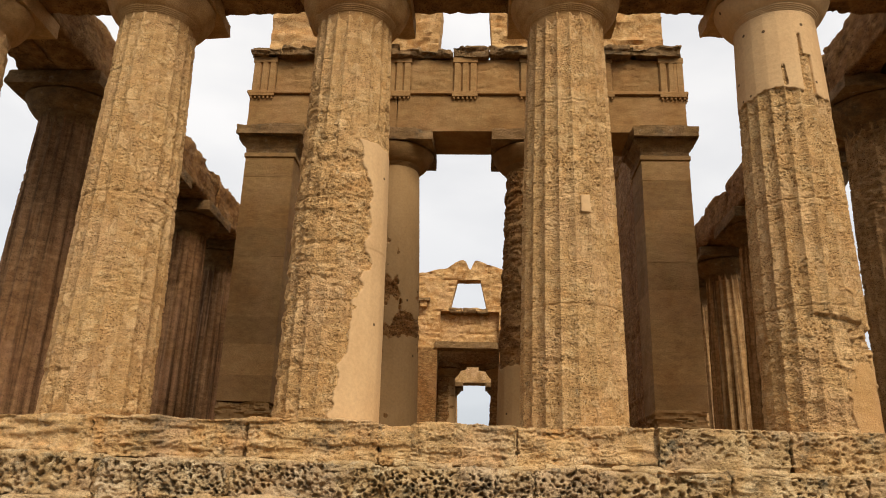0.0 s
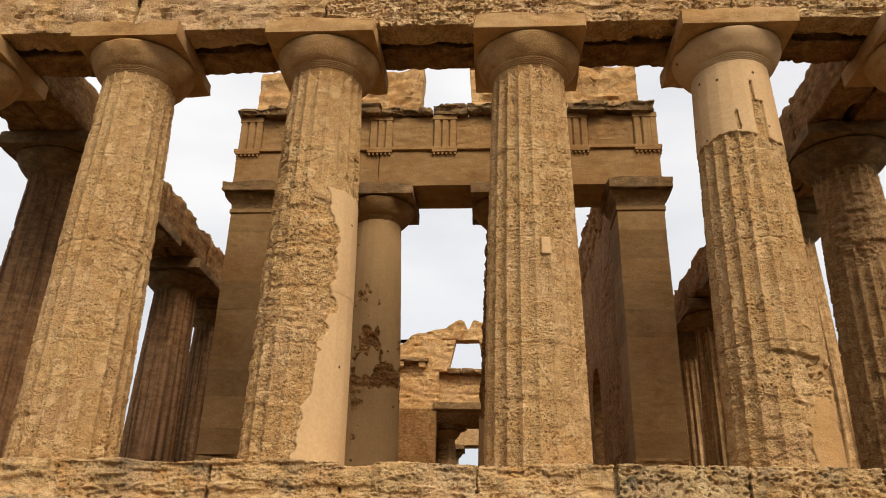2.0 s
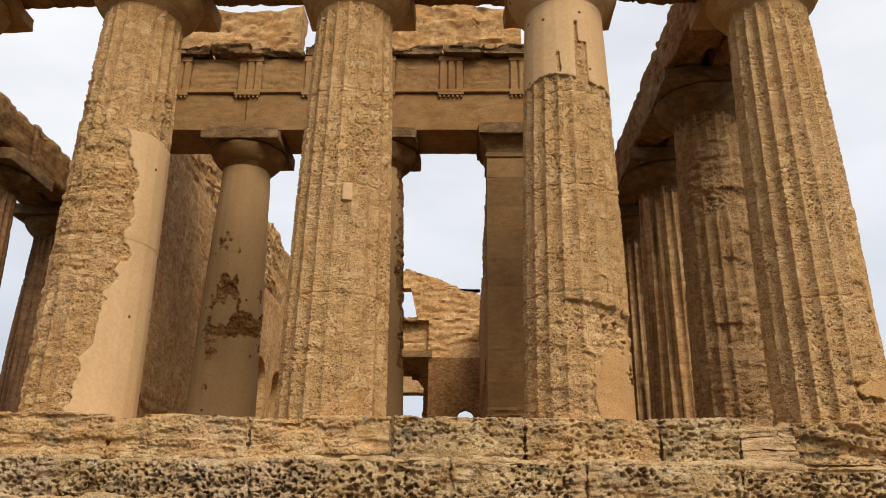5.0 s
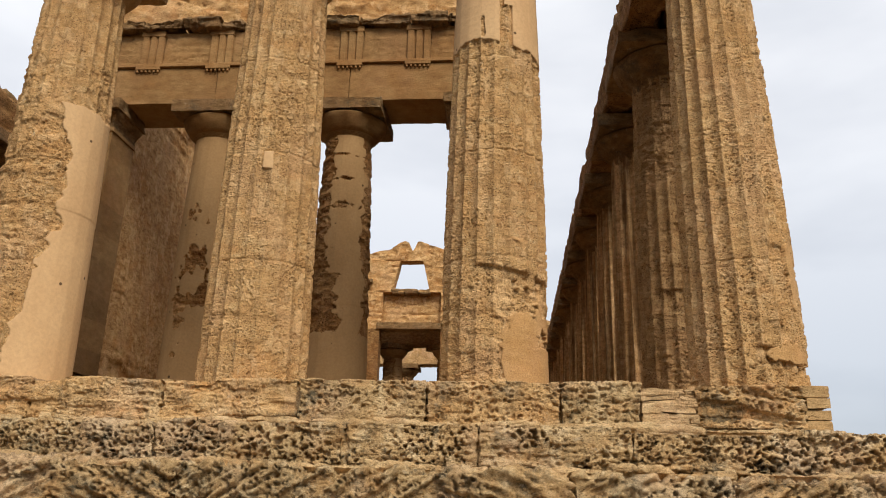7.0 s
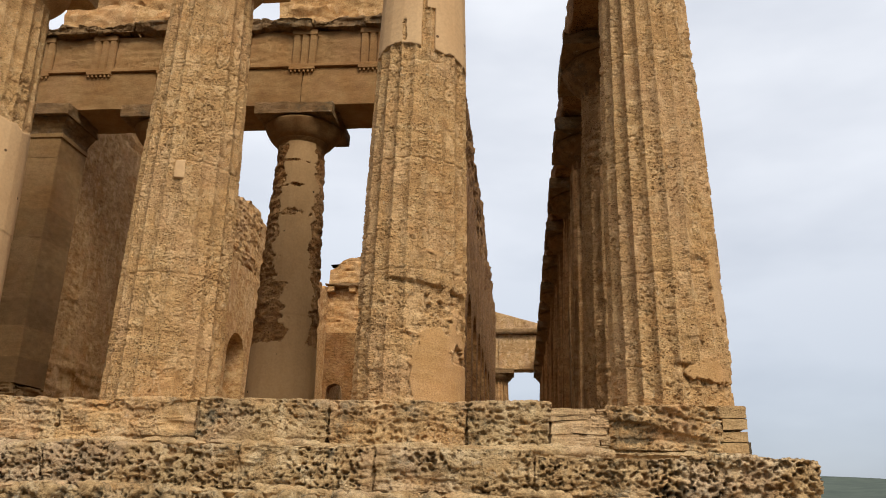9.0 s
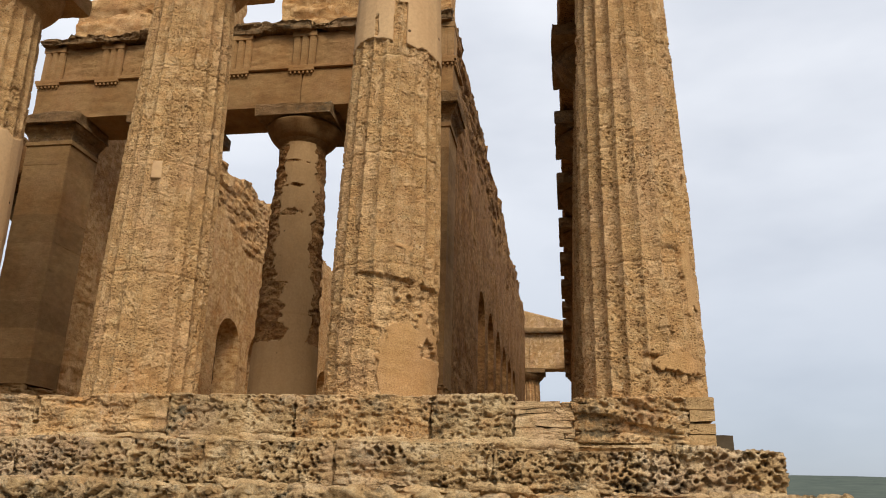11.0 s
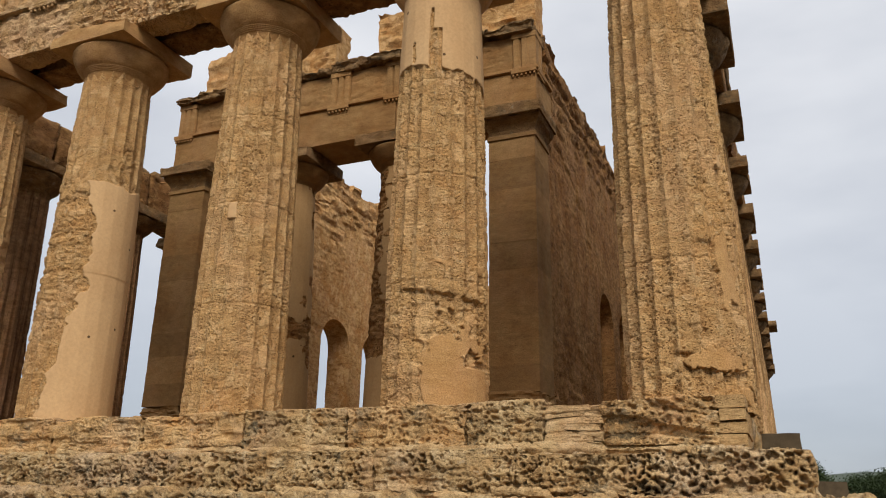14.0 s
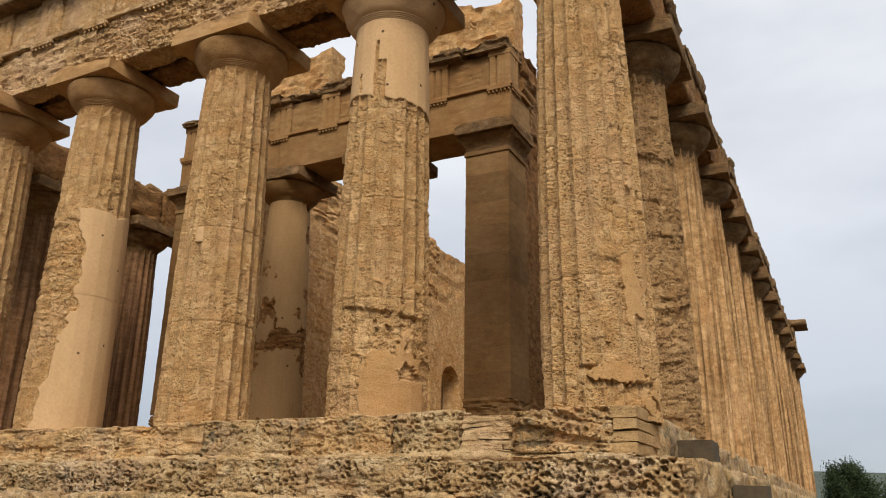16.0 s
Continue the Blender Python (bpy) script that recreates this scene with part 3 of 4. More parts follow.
def build_flank_columns():
    lab = "weathered brown limestone Doric column of the long colonnade"
    kinds = [column(7.74, FLANK_Y[0], 21, lab + ", deeply eroded into ragged bands", group="colonnade columns", cmat=M_LICH, top=1.84, lean=-0.5, material=M_FLANK, erode=0.42, rough=1.35, nth=240, nz=420, flute=0.058, ledges=((4.4, 0.05, -60, 80), (3.1, 0.05, -40, 80), (2.0, 0.06, -60, 80), (1.0, 0.05, -60, 80))),
             column(7.74, FLANK_Y[1], 22, lab + ", crisp flutes", group="colonnade columns", cmat=M_LICH, top=1.84, lean=-0.5, material=M_FLUTE, erode=0.0, nth=200, nz=120, rough=0.5, flute=0.085),
             column(7.74, FLANK_Y[2], 23, lab + ", streaked and worn", group="colonnade columns", cmat=M_LICH, top=1.84, lean=-0.5, material=M_FLUTE, erode=0.12, nth=200, nz=120, rough=0.8, flute=0.075)]
    for k, y in enumerate(FLANK_Y[3:]):
        copy_thing(kinds[1 + k % 2], pose(7.74, y, S, 0, -0.5) @ Matrix.Rotation(radians(90 * (k % 4)), 4, "Z"))
    # left columns: the shade they stand in is put into their colour
    left = [column(-7.74, FLANK_Y[0], 24, lab + ", coloured dark brown for the colonnade's shade", group="colonnade columns", cmat=M_LICH, top=1.84, lean=0.5, material=M_FLUTED, erode=0.1, nth=200, nz=160, rough=0.7, flute=0.07)]
    left.append(column(-7.74, FLANK_Y[1], 25, lab + ", coloured dark brown for the colonnade's shade", group="colonnade columns", cmat=M_LICH, top=1.84, lean=0.5, material=M_FLUTED, erode=0.05, nth=200, nz=100, rough=0.6, flute=0.08))
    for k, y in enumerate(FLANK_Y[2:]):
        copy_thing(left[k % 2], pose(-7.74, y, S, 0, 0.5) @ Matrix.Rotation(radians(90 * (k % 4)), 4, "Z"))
    for k, x in enumerate(FRONT_X):
        c = copy_thing(kinds[1 + k % 2], pose(x, BACK_Y, S, 0, 0, 90 * k))
        tagged(c, "weathered brown limestone Doric column of the temple's back", "column", "back columns")


def build_inner_columns():
    lab = "brown plastered Doric column between the porch piers"

    def left_mask(T, Z, Q):
        n = fbm(Q * (2.5, 2.5, 2.2), 4, 55)
        band = np.exp(-((Z - 2.55) / 0.28) ** 2) * smooth(-40, 10, ang(T, -60))
        return np.clip(0.95 - 0.9 * smooth(0.60, 0.70, n) - 0.9 * band * smooth(0.35, 0.5, n), 0, 1)

    def right_mask(T, Z, Q):
        n = fbm(Q * (2.4, 2.4, 1.2), 4, 57)
        low = smooth(0.05, -0.05, Z - 1.75 - 0.1 * (fbm(Q * 6, 3, 58) - 0.5))
        rag = fbm(Q * (3.4, 3.4, 4.6), 5, 59, 0.6)
        side = ang(T, -72) + 70 * (rag - 0.5)
        strip = smooth(44, 36, np.abs(side))
        patch = smooth(2.95, 2.88, Z) * smooth(-4, -12, side - 26 * (n - 0.5)) * smooth(0.30, 0.38, rag + 0.1)
        bands = np.exp(-((Z - 4.35 - 0.2 * (n - 0.5)) / 0.16) ** 2) + np.exp(-((Z - 4.95) / 0.10) ** 2) + np.exp(-((Z - 5.5) / 0.07) ** 2)
        strip = strip * (1 - patch) * (1 - smooth(0.50, 0.58, rag * bands * 1.15))
        return np.maximum(low, strip)

    for x, seed, mk, tail in ((-1.52, 31, left_mask, ", nearly whole plaster"), (1.39, 32, right_mask, ", dark stone bared above its plastered foot")):
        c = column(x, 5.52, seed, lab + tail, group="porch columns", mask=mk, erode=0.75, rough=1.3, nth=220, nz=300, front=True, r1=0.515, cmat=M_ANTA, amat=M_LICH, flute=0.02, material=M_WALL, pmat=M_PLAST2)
        c.scale = (0.98, 0.98, 1.02)
    for x in (-1.5, 1.45):
        b = copy_thing(c, pose(x, 32.2, S, 0, 0, 40))
        tagged(b, "dark stone Doric column of the rear porch", "column", "porch columns")


# ---------------------------------------------------------------- entablature
def guttae_row(x0, x1, y, z, parent, material):
    """Regula with its six pegs under the band."""
    bm = box_bm([(x0, x1, y - 0.045, y + 0.02, z, z + 0.07)], 0.006)
    for k in range(6):
        cx = x0 + (x1 - x0) * (k + 0.5) / 6
        bmesh.ops.create_cone(bm, cap_ends=True, segments=8, radius1=0.026, radius2=0.02, depth=0.055, matrix=Matrix.Translation((cx, y - 0.015, z - 0.0275)))
    return part("regula", bm, material, parent)


def triglyph_bm(w, h, d):
    """Three uprights with chamfered grooves and a flat head band, front face at y = 0."""
    xs, ys = [-w / 2, -w / 2 + 0.05 * w], [0.045, 0.0]
    for k in (-1, 1):
        c = k * w / 6
        xs += [c - 0.075 * w, c, c + 0.075 * w]
        ys += [0.0, 0.055, 0.0]
    xs += [w / 2 - 0.05 * w, w / 2]
    ys += [0.0, 0.045]
    hb = h * 0.86
    bm = bmesh.new()
    lo = [bm.verts.new((a, b, 0)) for a, b in zip(xs, ys)]
    hi = [bm.verts.new((a, b, hb)) for a, b in zip(xs, ys)]
    for k in range(len(xs) - 1):
        bm.faces.new((lo[k], lo[k + 1], hi[k + 1], hi[k]))
    bl = [bm.verts.new((s * w / 2, d, z)) for z in (0, hb) for s in (-1, 1)]
    bm.faces.new((lo[0], hi[0], bl[2], bl[0]))
    bm.faces.new((lo[-1], bl[1], bl[3], hi[-1]))
    bmesh.ops.create_cube(bm, size=1, matrix=Matrix.Translation((0, (d - 0.012) / 2, (hb + h) / 2)) @ Matrix.Diagonal((w + 0.02, d + 0.012, h - hb, 1)))
    bmesh.ops.recalc_face_normals(bm, faces=bm.faces[:])
    return bm


def frieze_run(parent, xs, face, z0, h, w, material, matrix=None):
    """Triglyphs at xs and the metope slabs between them."""
    m = matrix or Matrix()
    first = None
    for x in xs:
        at = m @ Matrix.Translation((x, face, z0))
        if first is None:
            first = part("triglyph", triglyph_bm(w, h, 0.2), material, parent, at=at)
        else:
            o = new("triglyph", first.data)
            o.matrix_basis, o.parent = at, parent
    for k, (a, b) in enumerate(zip(xs[:-1], xs[1:])):
        g = b - a - w
        if g > 0.1:
            put("metope", rock_mesh((g - 0.004, 0.16, h - 0.01), 300 + k, 0.04, 0.012, 0.012, 0.008, pit=0.015, pit_size=0.09, origin=(a, 0, 0)), material, parent, at=m @ Matrix.Translation(((a + b) / 2, face + 0.145, z0 + h / 2)))


def build_front_entablature():
    t = thing("front_entablature", "weathered ochre stone beam course across the front columns", "entablature", kind="structure")
    z0, z1 = ARCH, 10.26
    for i in range(5):
        a, b = FRONT_X[i], FRONT_X[i + 1]
        a = a - 0.62 if i == 0 else a
        b = b + 0.62 if i == 4 else b
        for k, (y0, y1) in enumerate(((-0.60, -0.14), (0.02, 0.60))):
            fine = (0.024, 0.05, 0.018) if k == 0 and i > 1 else 0.05
            # inner row in darkened stone, so the soffit's shade is in the colour
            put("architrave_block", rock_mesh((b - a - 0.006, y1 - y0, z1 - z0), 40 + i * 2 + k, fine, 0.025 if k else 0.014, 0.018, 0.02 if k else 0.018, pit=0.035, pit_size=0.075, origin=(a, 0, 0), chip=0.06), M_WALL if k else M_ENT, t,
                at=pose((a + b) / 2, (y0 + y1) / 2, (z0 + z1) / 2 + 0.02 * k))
    part("taenia", box_bm([(-8.32, 8.32, -0.67, 0.6, z1 + 0.002, z1 + 0.10)], 0.01), M_ENT, t)
    xs = [-7.98, -6.19, -4.69, -3.14, -1.6, 0, 1.6, 3.14, 4.69, 6.19, 7.98]
    for x in xs:
        guttae_row(x - 0.32, x + 0.32, -0.63, z1 - 0.07, t, M_ENT)
    frieze_run(t, xs, -0.60, z1 + 0.104, 1.0, 0.62, M_ENT)
    put("frieze_backing", rock_mesh((16.5, 0.9, 0.98), 61, 0.12, 0.02, 0.02, 0.02), M_ENT, t, at=pose(0, 0.10, z1 + 0.60))
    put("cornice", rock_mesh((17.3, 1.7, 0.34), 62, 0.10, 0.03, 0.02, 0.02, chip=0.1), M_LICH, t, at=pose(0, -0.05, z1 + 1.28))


def build_flank_entablatures():
    for s, nm in ((1, "right"), (-1, "left")):
        t = thing("flank_entablature", "ragged brown stone beams over the long colonnade", "entablature", kind="structure")
        ys = [0.64] + FLANK_Y + [BACK_Y - 0.64]
        for i, (a, b) in enumerate(zip(ys[:-1], ys[1:])):
            for k, (x0, x1) in enumerate(((6.90, 7.58), (7.60, 8.36))):
                # beams use the wall stone whose colour carries the interior shade
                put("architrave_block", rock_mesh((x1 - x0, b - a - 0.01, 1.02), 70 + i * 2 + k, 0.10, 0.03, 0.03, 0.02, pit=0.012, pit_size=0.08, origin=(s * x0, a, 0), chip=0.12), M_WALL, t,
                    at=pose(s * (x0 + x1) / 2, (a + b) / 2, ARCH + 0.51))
        rnd = random.Random(5 + s)
        y = 0.7
        while y < BACK_Y - 1.2:
            ln = rnd.uniform(0.5, 1.1)
            hh = rnd.uniform(0.22, 0.55) if rnd.random() < 0.85 else 0.12
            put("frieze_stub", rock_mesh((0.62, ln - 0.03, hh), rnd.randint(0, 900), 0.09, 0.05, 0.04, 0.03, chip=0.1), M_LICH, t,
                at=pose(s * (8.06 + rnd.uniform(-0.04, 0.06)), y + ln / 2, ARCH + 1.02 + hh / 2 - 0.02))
            if rnd.random() < 0.5:
                h2 = rnd.uniform(0.1, 0.3)
                put("frieze_stub", rock_mesh((0.45, ln - 0.05, h2), rnd.randint(0, 900), 0.09, 0.05, 0.04, 0.03, chip=0.1), M_LICH, t,
                    at=pose(s * 7.36, y + ln / 2, ARCH + 1.02 + h2 / 2 - 0.02))
            y += ln


def build_back_entablature():
    t = thing("back_entablature", "ochre stone beams and low gable across the back columns", "entablature", kind="structure")
    for i in range(5):
        a, b = FRONT_X[i], FRONT_X[i + 1]
        a = a - 0.62 if i == 0 else a
        b = b + 0.62 if i == 4 else b
        put("architrave_block", rock_mesh((b - a - 0.01, 1.2, 1.0), 140 + i, 0.14, 0.02, 0.02, 0.015), M_ENT, t, at=pose((a + b) / 2, BACK_Y, ARCH + 0.5))
        put("frieze_block", rock_mesh((b - a - 0.01, 1.1, 1.1), 150 + i, 0.14, 0.02, 0.02, 0.015), M_ENT, t, at=pose((a + b) / 2, BACK_Y + 0.02, ARCH + 1.56))
    put("cornice", rock_mesh((18.0, 1.75, 0.32), 160, 0.16, 0.03, 0.02, 0.02), M_LICH, t, at=pose(0, BACK_Y + 0.1, ARCH + 2.28))

    def rise(U, V):
        x = -8.2 + 16.4 * U
        return 11.70 + V * (0.12 + 2.25 * (1 - np.abs(x) / 8.2))
    v, f = slab_arrays(lambda U, V: -8.2 + 16.4 * U, rise, 90, 12, BACK_Y - 0.3, BACK_Y + 0.45, "y", lambda p, s: 0.06 * (fbm(p * (2, 2, 4), 3, 9) - 0.5))
    put("gable", mesh_of("gable", v, f), M_ENT, t)


def build_porch_entablature():
    """Beam course of the cella's porch: plain architrave, triglyph frieze, broken cornice."""
    t = thing("porch_entablature", "brown stone beam course with carved triglyphs over the porch", "entablature", kind="structure")
    y0, x0, x1, z0, z1 = 4.90, -4.80, 4.72, 9.41, 10.30
    cuts = [x0, -1.5, 1.45, x1]
    for i in range(3):
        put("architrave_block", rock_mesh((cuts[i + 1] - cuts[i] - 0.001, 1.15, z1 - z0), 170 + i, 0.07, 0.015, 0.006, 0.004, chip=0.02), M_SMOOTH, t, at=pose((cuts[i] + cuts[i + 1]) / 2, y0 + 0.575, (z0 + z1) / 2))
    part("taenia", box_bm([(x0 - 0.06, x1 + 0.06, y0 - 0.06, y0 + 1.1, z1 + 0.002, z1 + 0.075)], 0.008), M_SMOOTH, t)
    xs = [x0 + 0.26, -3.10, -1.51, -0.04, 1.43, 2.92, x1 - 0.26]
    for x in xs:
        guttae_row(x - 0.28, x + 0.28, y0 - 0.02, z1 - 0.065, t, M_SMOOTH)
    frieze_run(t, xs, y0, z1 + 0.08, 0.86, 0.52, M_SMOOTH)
    put("frieze_backing", rock_mesh((9.3, 0.8, 0.86), 181, 0.10, 0.02, 0.02, 0.02), M_WALL, t, at=pose(-0.08, y0 + 0.66, z1 + 0.51))
    turn = pose(x1, y0, 0, 0, 0, 90)
    for k, yy in enumerate((0.26,)):
        o = part("triglyph", triglyph_bm(0.5, 0.86, 0.2), M_SMOOTH, t, at=turn @ Matrix.Translation((yy, 0, z1 + 0.08)))
    part("corner_block", box_bm([(x1 - 0.12, x1 - 0.004, y0 + 0.004, y0 + 0.12, z1 + 0.08, z1 + 0.94)], 0.004), M_SMOOTH, t)
    g = guttae_row(0.0, 0.52, -0.02, z1 - 0.065, t, M_SMOOTH)
    g.matrix_basis = turn
    rnd = random.Random(3)
    x = x0 - 0.05
    while x < x1 - 0.1:
        ln = min(rnd.uniform(0.5, 1.3), x1 + 0.05 - x)
        dp = rnd.uniform(0.06, 0.2)
        hh = rnd.uniform(0.19, 0.27)
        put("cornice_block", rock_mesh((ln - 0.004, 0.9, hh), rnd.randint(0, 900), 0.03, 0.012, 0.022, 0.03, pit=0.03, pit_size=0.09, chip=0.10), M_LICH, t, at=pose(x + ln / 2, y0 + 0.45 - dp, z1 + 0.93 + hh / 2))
        x += ln


# ---------------------------------------------------------------- cella
WALL_X0, WALL_X1, WALL_Y0, WALL_Y1 = 3.90, 4.66, 5.82, 33.4
ARCHES = [11.84 + 2.58 * k for k in range(6)]
SPRING, RAD = 6.22, 0.86


def coursed(p, sgn, ax):
    """Stepped faces of coursed blocks with worn joints, plus bedding and hollows."""
    a = p[..., 1] if ax == "x" else p[..., 0]
    z = p[..., 2]
    row = np.floor((z - S) / 0.50)
    fz = (z - S) / 0.50 - row
    fa = a / 1.22 + 0.5 * (row % 2)
    colm = np.floor(fa)
    fa = fa - colm
    j = _hash(row.astype(np.int64), colm.astype(np.int64), np.zeros_like(row).astype(np.int64), 5)
    joint = np.minimum(np.minimum(fz, 1 - fz) * 0.5, np.minimum(fa, 1 - fa) * 1.22)
    d = 0.035 * (j - 0.5) - 0.03 * np.exp(-(joint / 0.03) ** 2)
    patch = fbm(p * (0.6, 0.6, 0.9), 3, 47) - 0.5
    bare = np.clip(smooth(9.5, 10.4, z + 2.2 * patch) + 0.7 * smooth(4.5, 3.7, z + 2.0 * patch) + 0.35 * smooth(0.08, 0.16, patch), 0, 1)
    d = d * (0.25 + 0.75 * bare)
    d += (0.015 + 0.09 * bare) * (fbm(p * (1.5, 1.5, 3.0), 5, 41, 0.6) - 0.5)
    d += 0.075 * bare * (smooth(0.40, 0.60, fbm(p * (1.7, 1.7, 6.5), 4, 44)) - 0.5)
    d -= 0.03 * bare * (1 - smooth(0.15, 0.45, cells(p * (2.2, 2.2, 7.5) + 0.8 * fbm(p * 3, 2, 50)[..., None], 49)))
    return sgn * (d - 0.015)


def ragged(y, seed, base, amp):
    """Height of a broken wall top, stepped by blocks."""
    k = np.floor(y / 0.62)
    z = np.zeros_like(k).astype(np.int64)
    h = _hash(k.astype(np.int64), z, z, seed)
    low = vnoise(np.stack([y * 0.23, y * 0, y * 0], -1), seed + 3)
    return base + amp * (0.55 * h + 0.9 * (low - 0.5)) + 0.10 * (fbm(np.stack([y * 4, y * 0 + 2, y * 0], -1), 3, seed) - 0.5)


def build_cella_walls():
    for s, nm, seed in ((1, "wall_right", 3), (-1, "wall_left", 8)):
        def top(y):
            return ragged(y, seed, 11.55, 0.55)
        bits = []
        t0, t1 = (WALL_X0, WALL_X1) if s > 0 else (-WALL_X1 - 0.06, -WALL_X0)
        arches = [a - 0.28 for a in ARCHES] if s > 0 else ARCHES
        edges = [WALL_Y0] + [(a + b) / 2 for a, b in zip(arches[:-1], arches[1:])] + [WALL_Y1]
        for i, c in enumerate(arches):
            for lo, sg in ((edges[i], -1), (edges[i + 1], 1)):
                def opening(z, c=c, sg=sg):
                    w = np.where(z < SPRING, RAD, np.sqrt(np.clip(RAD ** 2 - (z - SPRING) ** 2, 0, None)))
                    return c + sg * w
                step = 0.05 if c < 19 else 0.14
                n = max(6, int(abs(c - lo) / step))
                for zlo, zhi, rows in ((S, SPRING + RAD, int(4.6 / step)), (SPRING + RAD, None, int(4.8 / step))):
                    def fb(U, V, lo=lo, zlo=zlo, zhi=zhi, c=c, sg=sg):
                        a = lo + (c - lo) * U
                        hi = zhi if zhi else top(a)
                        return zlo + (hi - zlo) * V

                    def fa(U, V, lo=lo, zlo=zlo, zhi=zhi, c=c, sg=sg, fb=fb):
                        return lo + (opening(fb(U, V)) - lo) * U
                    v, f = slab_arrays(fa, fb, n, rows, t0, t1, "x", lambda p, q: coursed(p, q, "x"))
                    bits.append((v, f if sg < 0 else f[:, ::-1]))
        v, f = joined(bits)
        # shaded copy of the stone on the right wall, lit copy on the left
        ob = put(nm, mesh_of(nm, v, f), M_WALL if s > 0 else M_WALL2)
        flat_soft(ob, 55)
        tagged(ob, "tall brown coursed stone wall pierced by round arches", "wall", kind="structure")


def build_antae():
    """The squared wall ends with their moulded capitals."""
    for x0, x1, nm in ((3.69, 4.68, "right"), (-4.71, -3.66, "left")):
        t = thing("anta", "smooth brown squared stone pier ending the porch wall", "pier", "porch piers", at=pose((x0 + x1) / 2, 5.34, S))
        w = x1 - x0
        z, k = -0.12, 0
        for h in (1.07, 0.5, 0.62, 0.55, 0.70, 0.58, 0.62, 0.50, 0.66, 0.45):
            worn = k == 0
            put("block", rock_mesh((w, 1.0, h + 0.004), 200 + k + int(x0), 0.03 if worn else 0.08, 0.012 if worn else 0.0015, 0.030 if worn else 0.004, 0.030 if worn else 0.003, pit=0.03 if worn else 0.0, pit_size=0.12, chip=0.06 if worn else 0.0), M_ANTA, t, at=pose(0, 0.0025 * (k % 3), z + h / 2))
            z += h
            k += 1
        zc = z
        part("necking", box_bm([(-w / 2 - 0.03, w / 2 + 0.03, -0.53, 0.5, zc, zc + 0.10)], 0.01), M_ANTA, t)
        bm = bmesh.new()
        prof = [(0.0, 0.10), (0.01, 0.20), (0.05, 0.28), (0.12, 0.36), (0.15, 0.42), (0.15, 0.44)]
        rings = []
        for o, h in prof:
            rings.append([bm.verts.new(p) for p in ((-w / 2 - o, -0.5 - o, zc + h), (w / 2 + o, -0.5 - o, zc + h), (w / 2 + o, 0.5, zc + h), (-w / 2 - o, 0.5, zc + h))])
        for a, b in zip(rings[:-1], rings[1:]):
            for i in range(4):
                bm.faces.new((a[i], a[(i + 1) % 4], b[(i + 1) % 4], b[i]))
        bm.faces.new(rings[0][::-1])
        bm.faces.new(rings[-1])
        part("moulding", bm, M_LICH, t)
        put("crown_slab", rock_mesh((w + 0.40, 1.3, 0.25), 230 + int(x0), 0.05, 0.015, 0.012, 0.01, chip=0.05), M_LICH, t, at=pose(0, -0.11, zc + 0.565))


def gable_wall(name, y0, y1, base, xl, xr, top, win, label, seed):
    """High end wall with a tapering window; top(x) gives its broken outline."""
    (b0, c0, zb), (b1, c1, zt) = win
    bits = []

    def left_edge(z):
        return b0 + (b1 - b0) * np.clip((z - zb) / (zt - zb), 0, 1)

    def right_edge(z):
        return c0 + (c1 - c0) * np.clip((z - zb) / (zt - zb), 0, 1)
    disp = lambda p, s: coursed(p, s, "y")
    for xa, xb, back in ((xl, -1.75, 0.0), (-1.75, 1.30, 0.42), (1.30, xr, 0.0)):
        bits.append(slab_arrays(lambda U, V: xa + (xb - xa) * U, lambda U, V: base + (zb - 0.1 - base) * V, 40, 24, y0 + back, y1, "y", disp))
    bits.append(slab_arrays(lambda U, V: xl + (xr - xl) * U, lambda U, V: zb - 0.1 + 0.1 * V, 80, 3, y0, y1, "y", disp))
    bits.append(slab_arrays(lambda U, V: xl + (left_edge(zb + (zt - zb) * V) - xl) * U, lambda U, V: zb + (np.minimum(zt, top(xl + (left_edge(zb) - xl) * U)) - zb) * V, 40, 16, y0, y1, "y", disp))
    bits.append(slab_arrays(lambda U, V: right_edge(zb + (zt - zb) * V) + (xr - right_edge(zb + (zt - zb) * V)) * U, lambda U, V: zb + (np.minimum(zt, top(right_edge(zb) + (xr - right_edge(zb)) * U)) - zb) * V, 40, 16, y0, y1, "y", disp))
    bits.append(slab_arrays(lambda U, V: xl + (xr - xl) * U, lambda U, V: zt + (np.maximum(top(xl + (xr - xl) * U), zt + 0.0) - zt) * V, 110, 10, y0, y1, "y", disp))
    v, f = joined(bits)
    ob = put(name, mesh_of(name, v, f), M_WALL2)
    flat_soft(ob, 55)
    return tagged(ob, label, "wall", kind="structure")


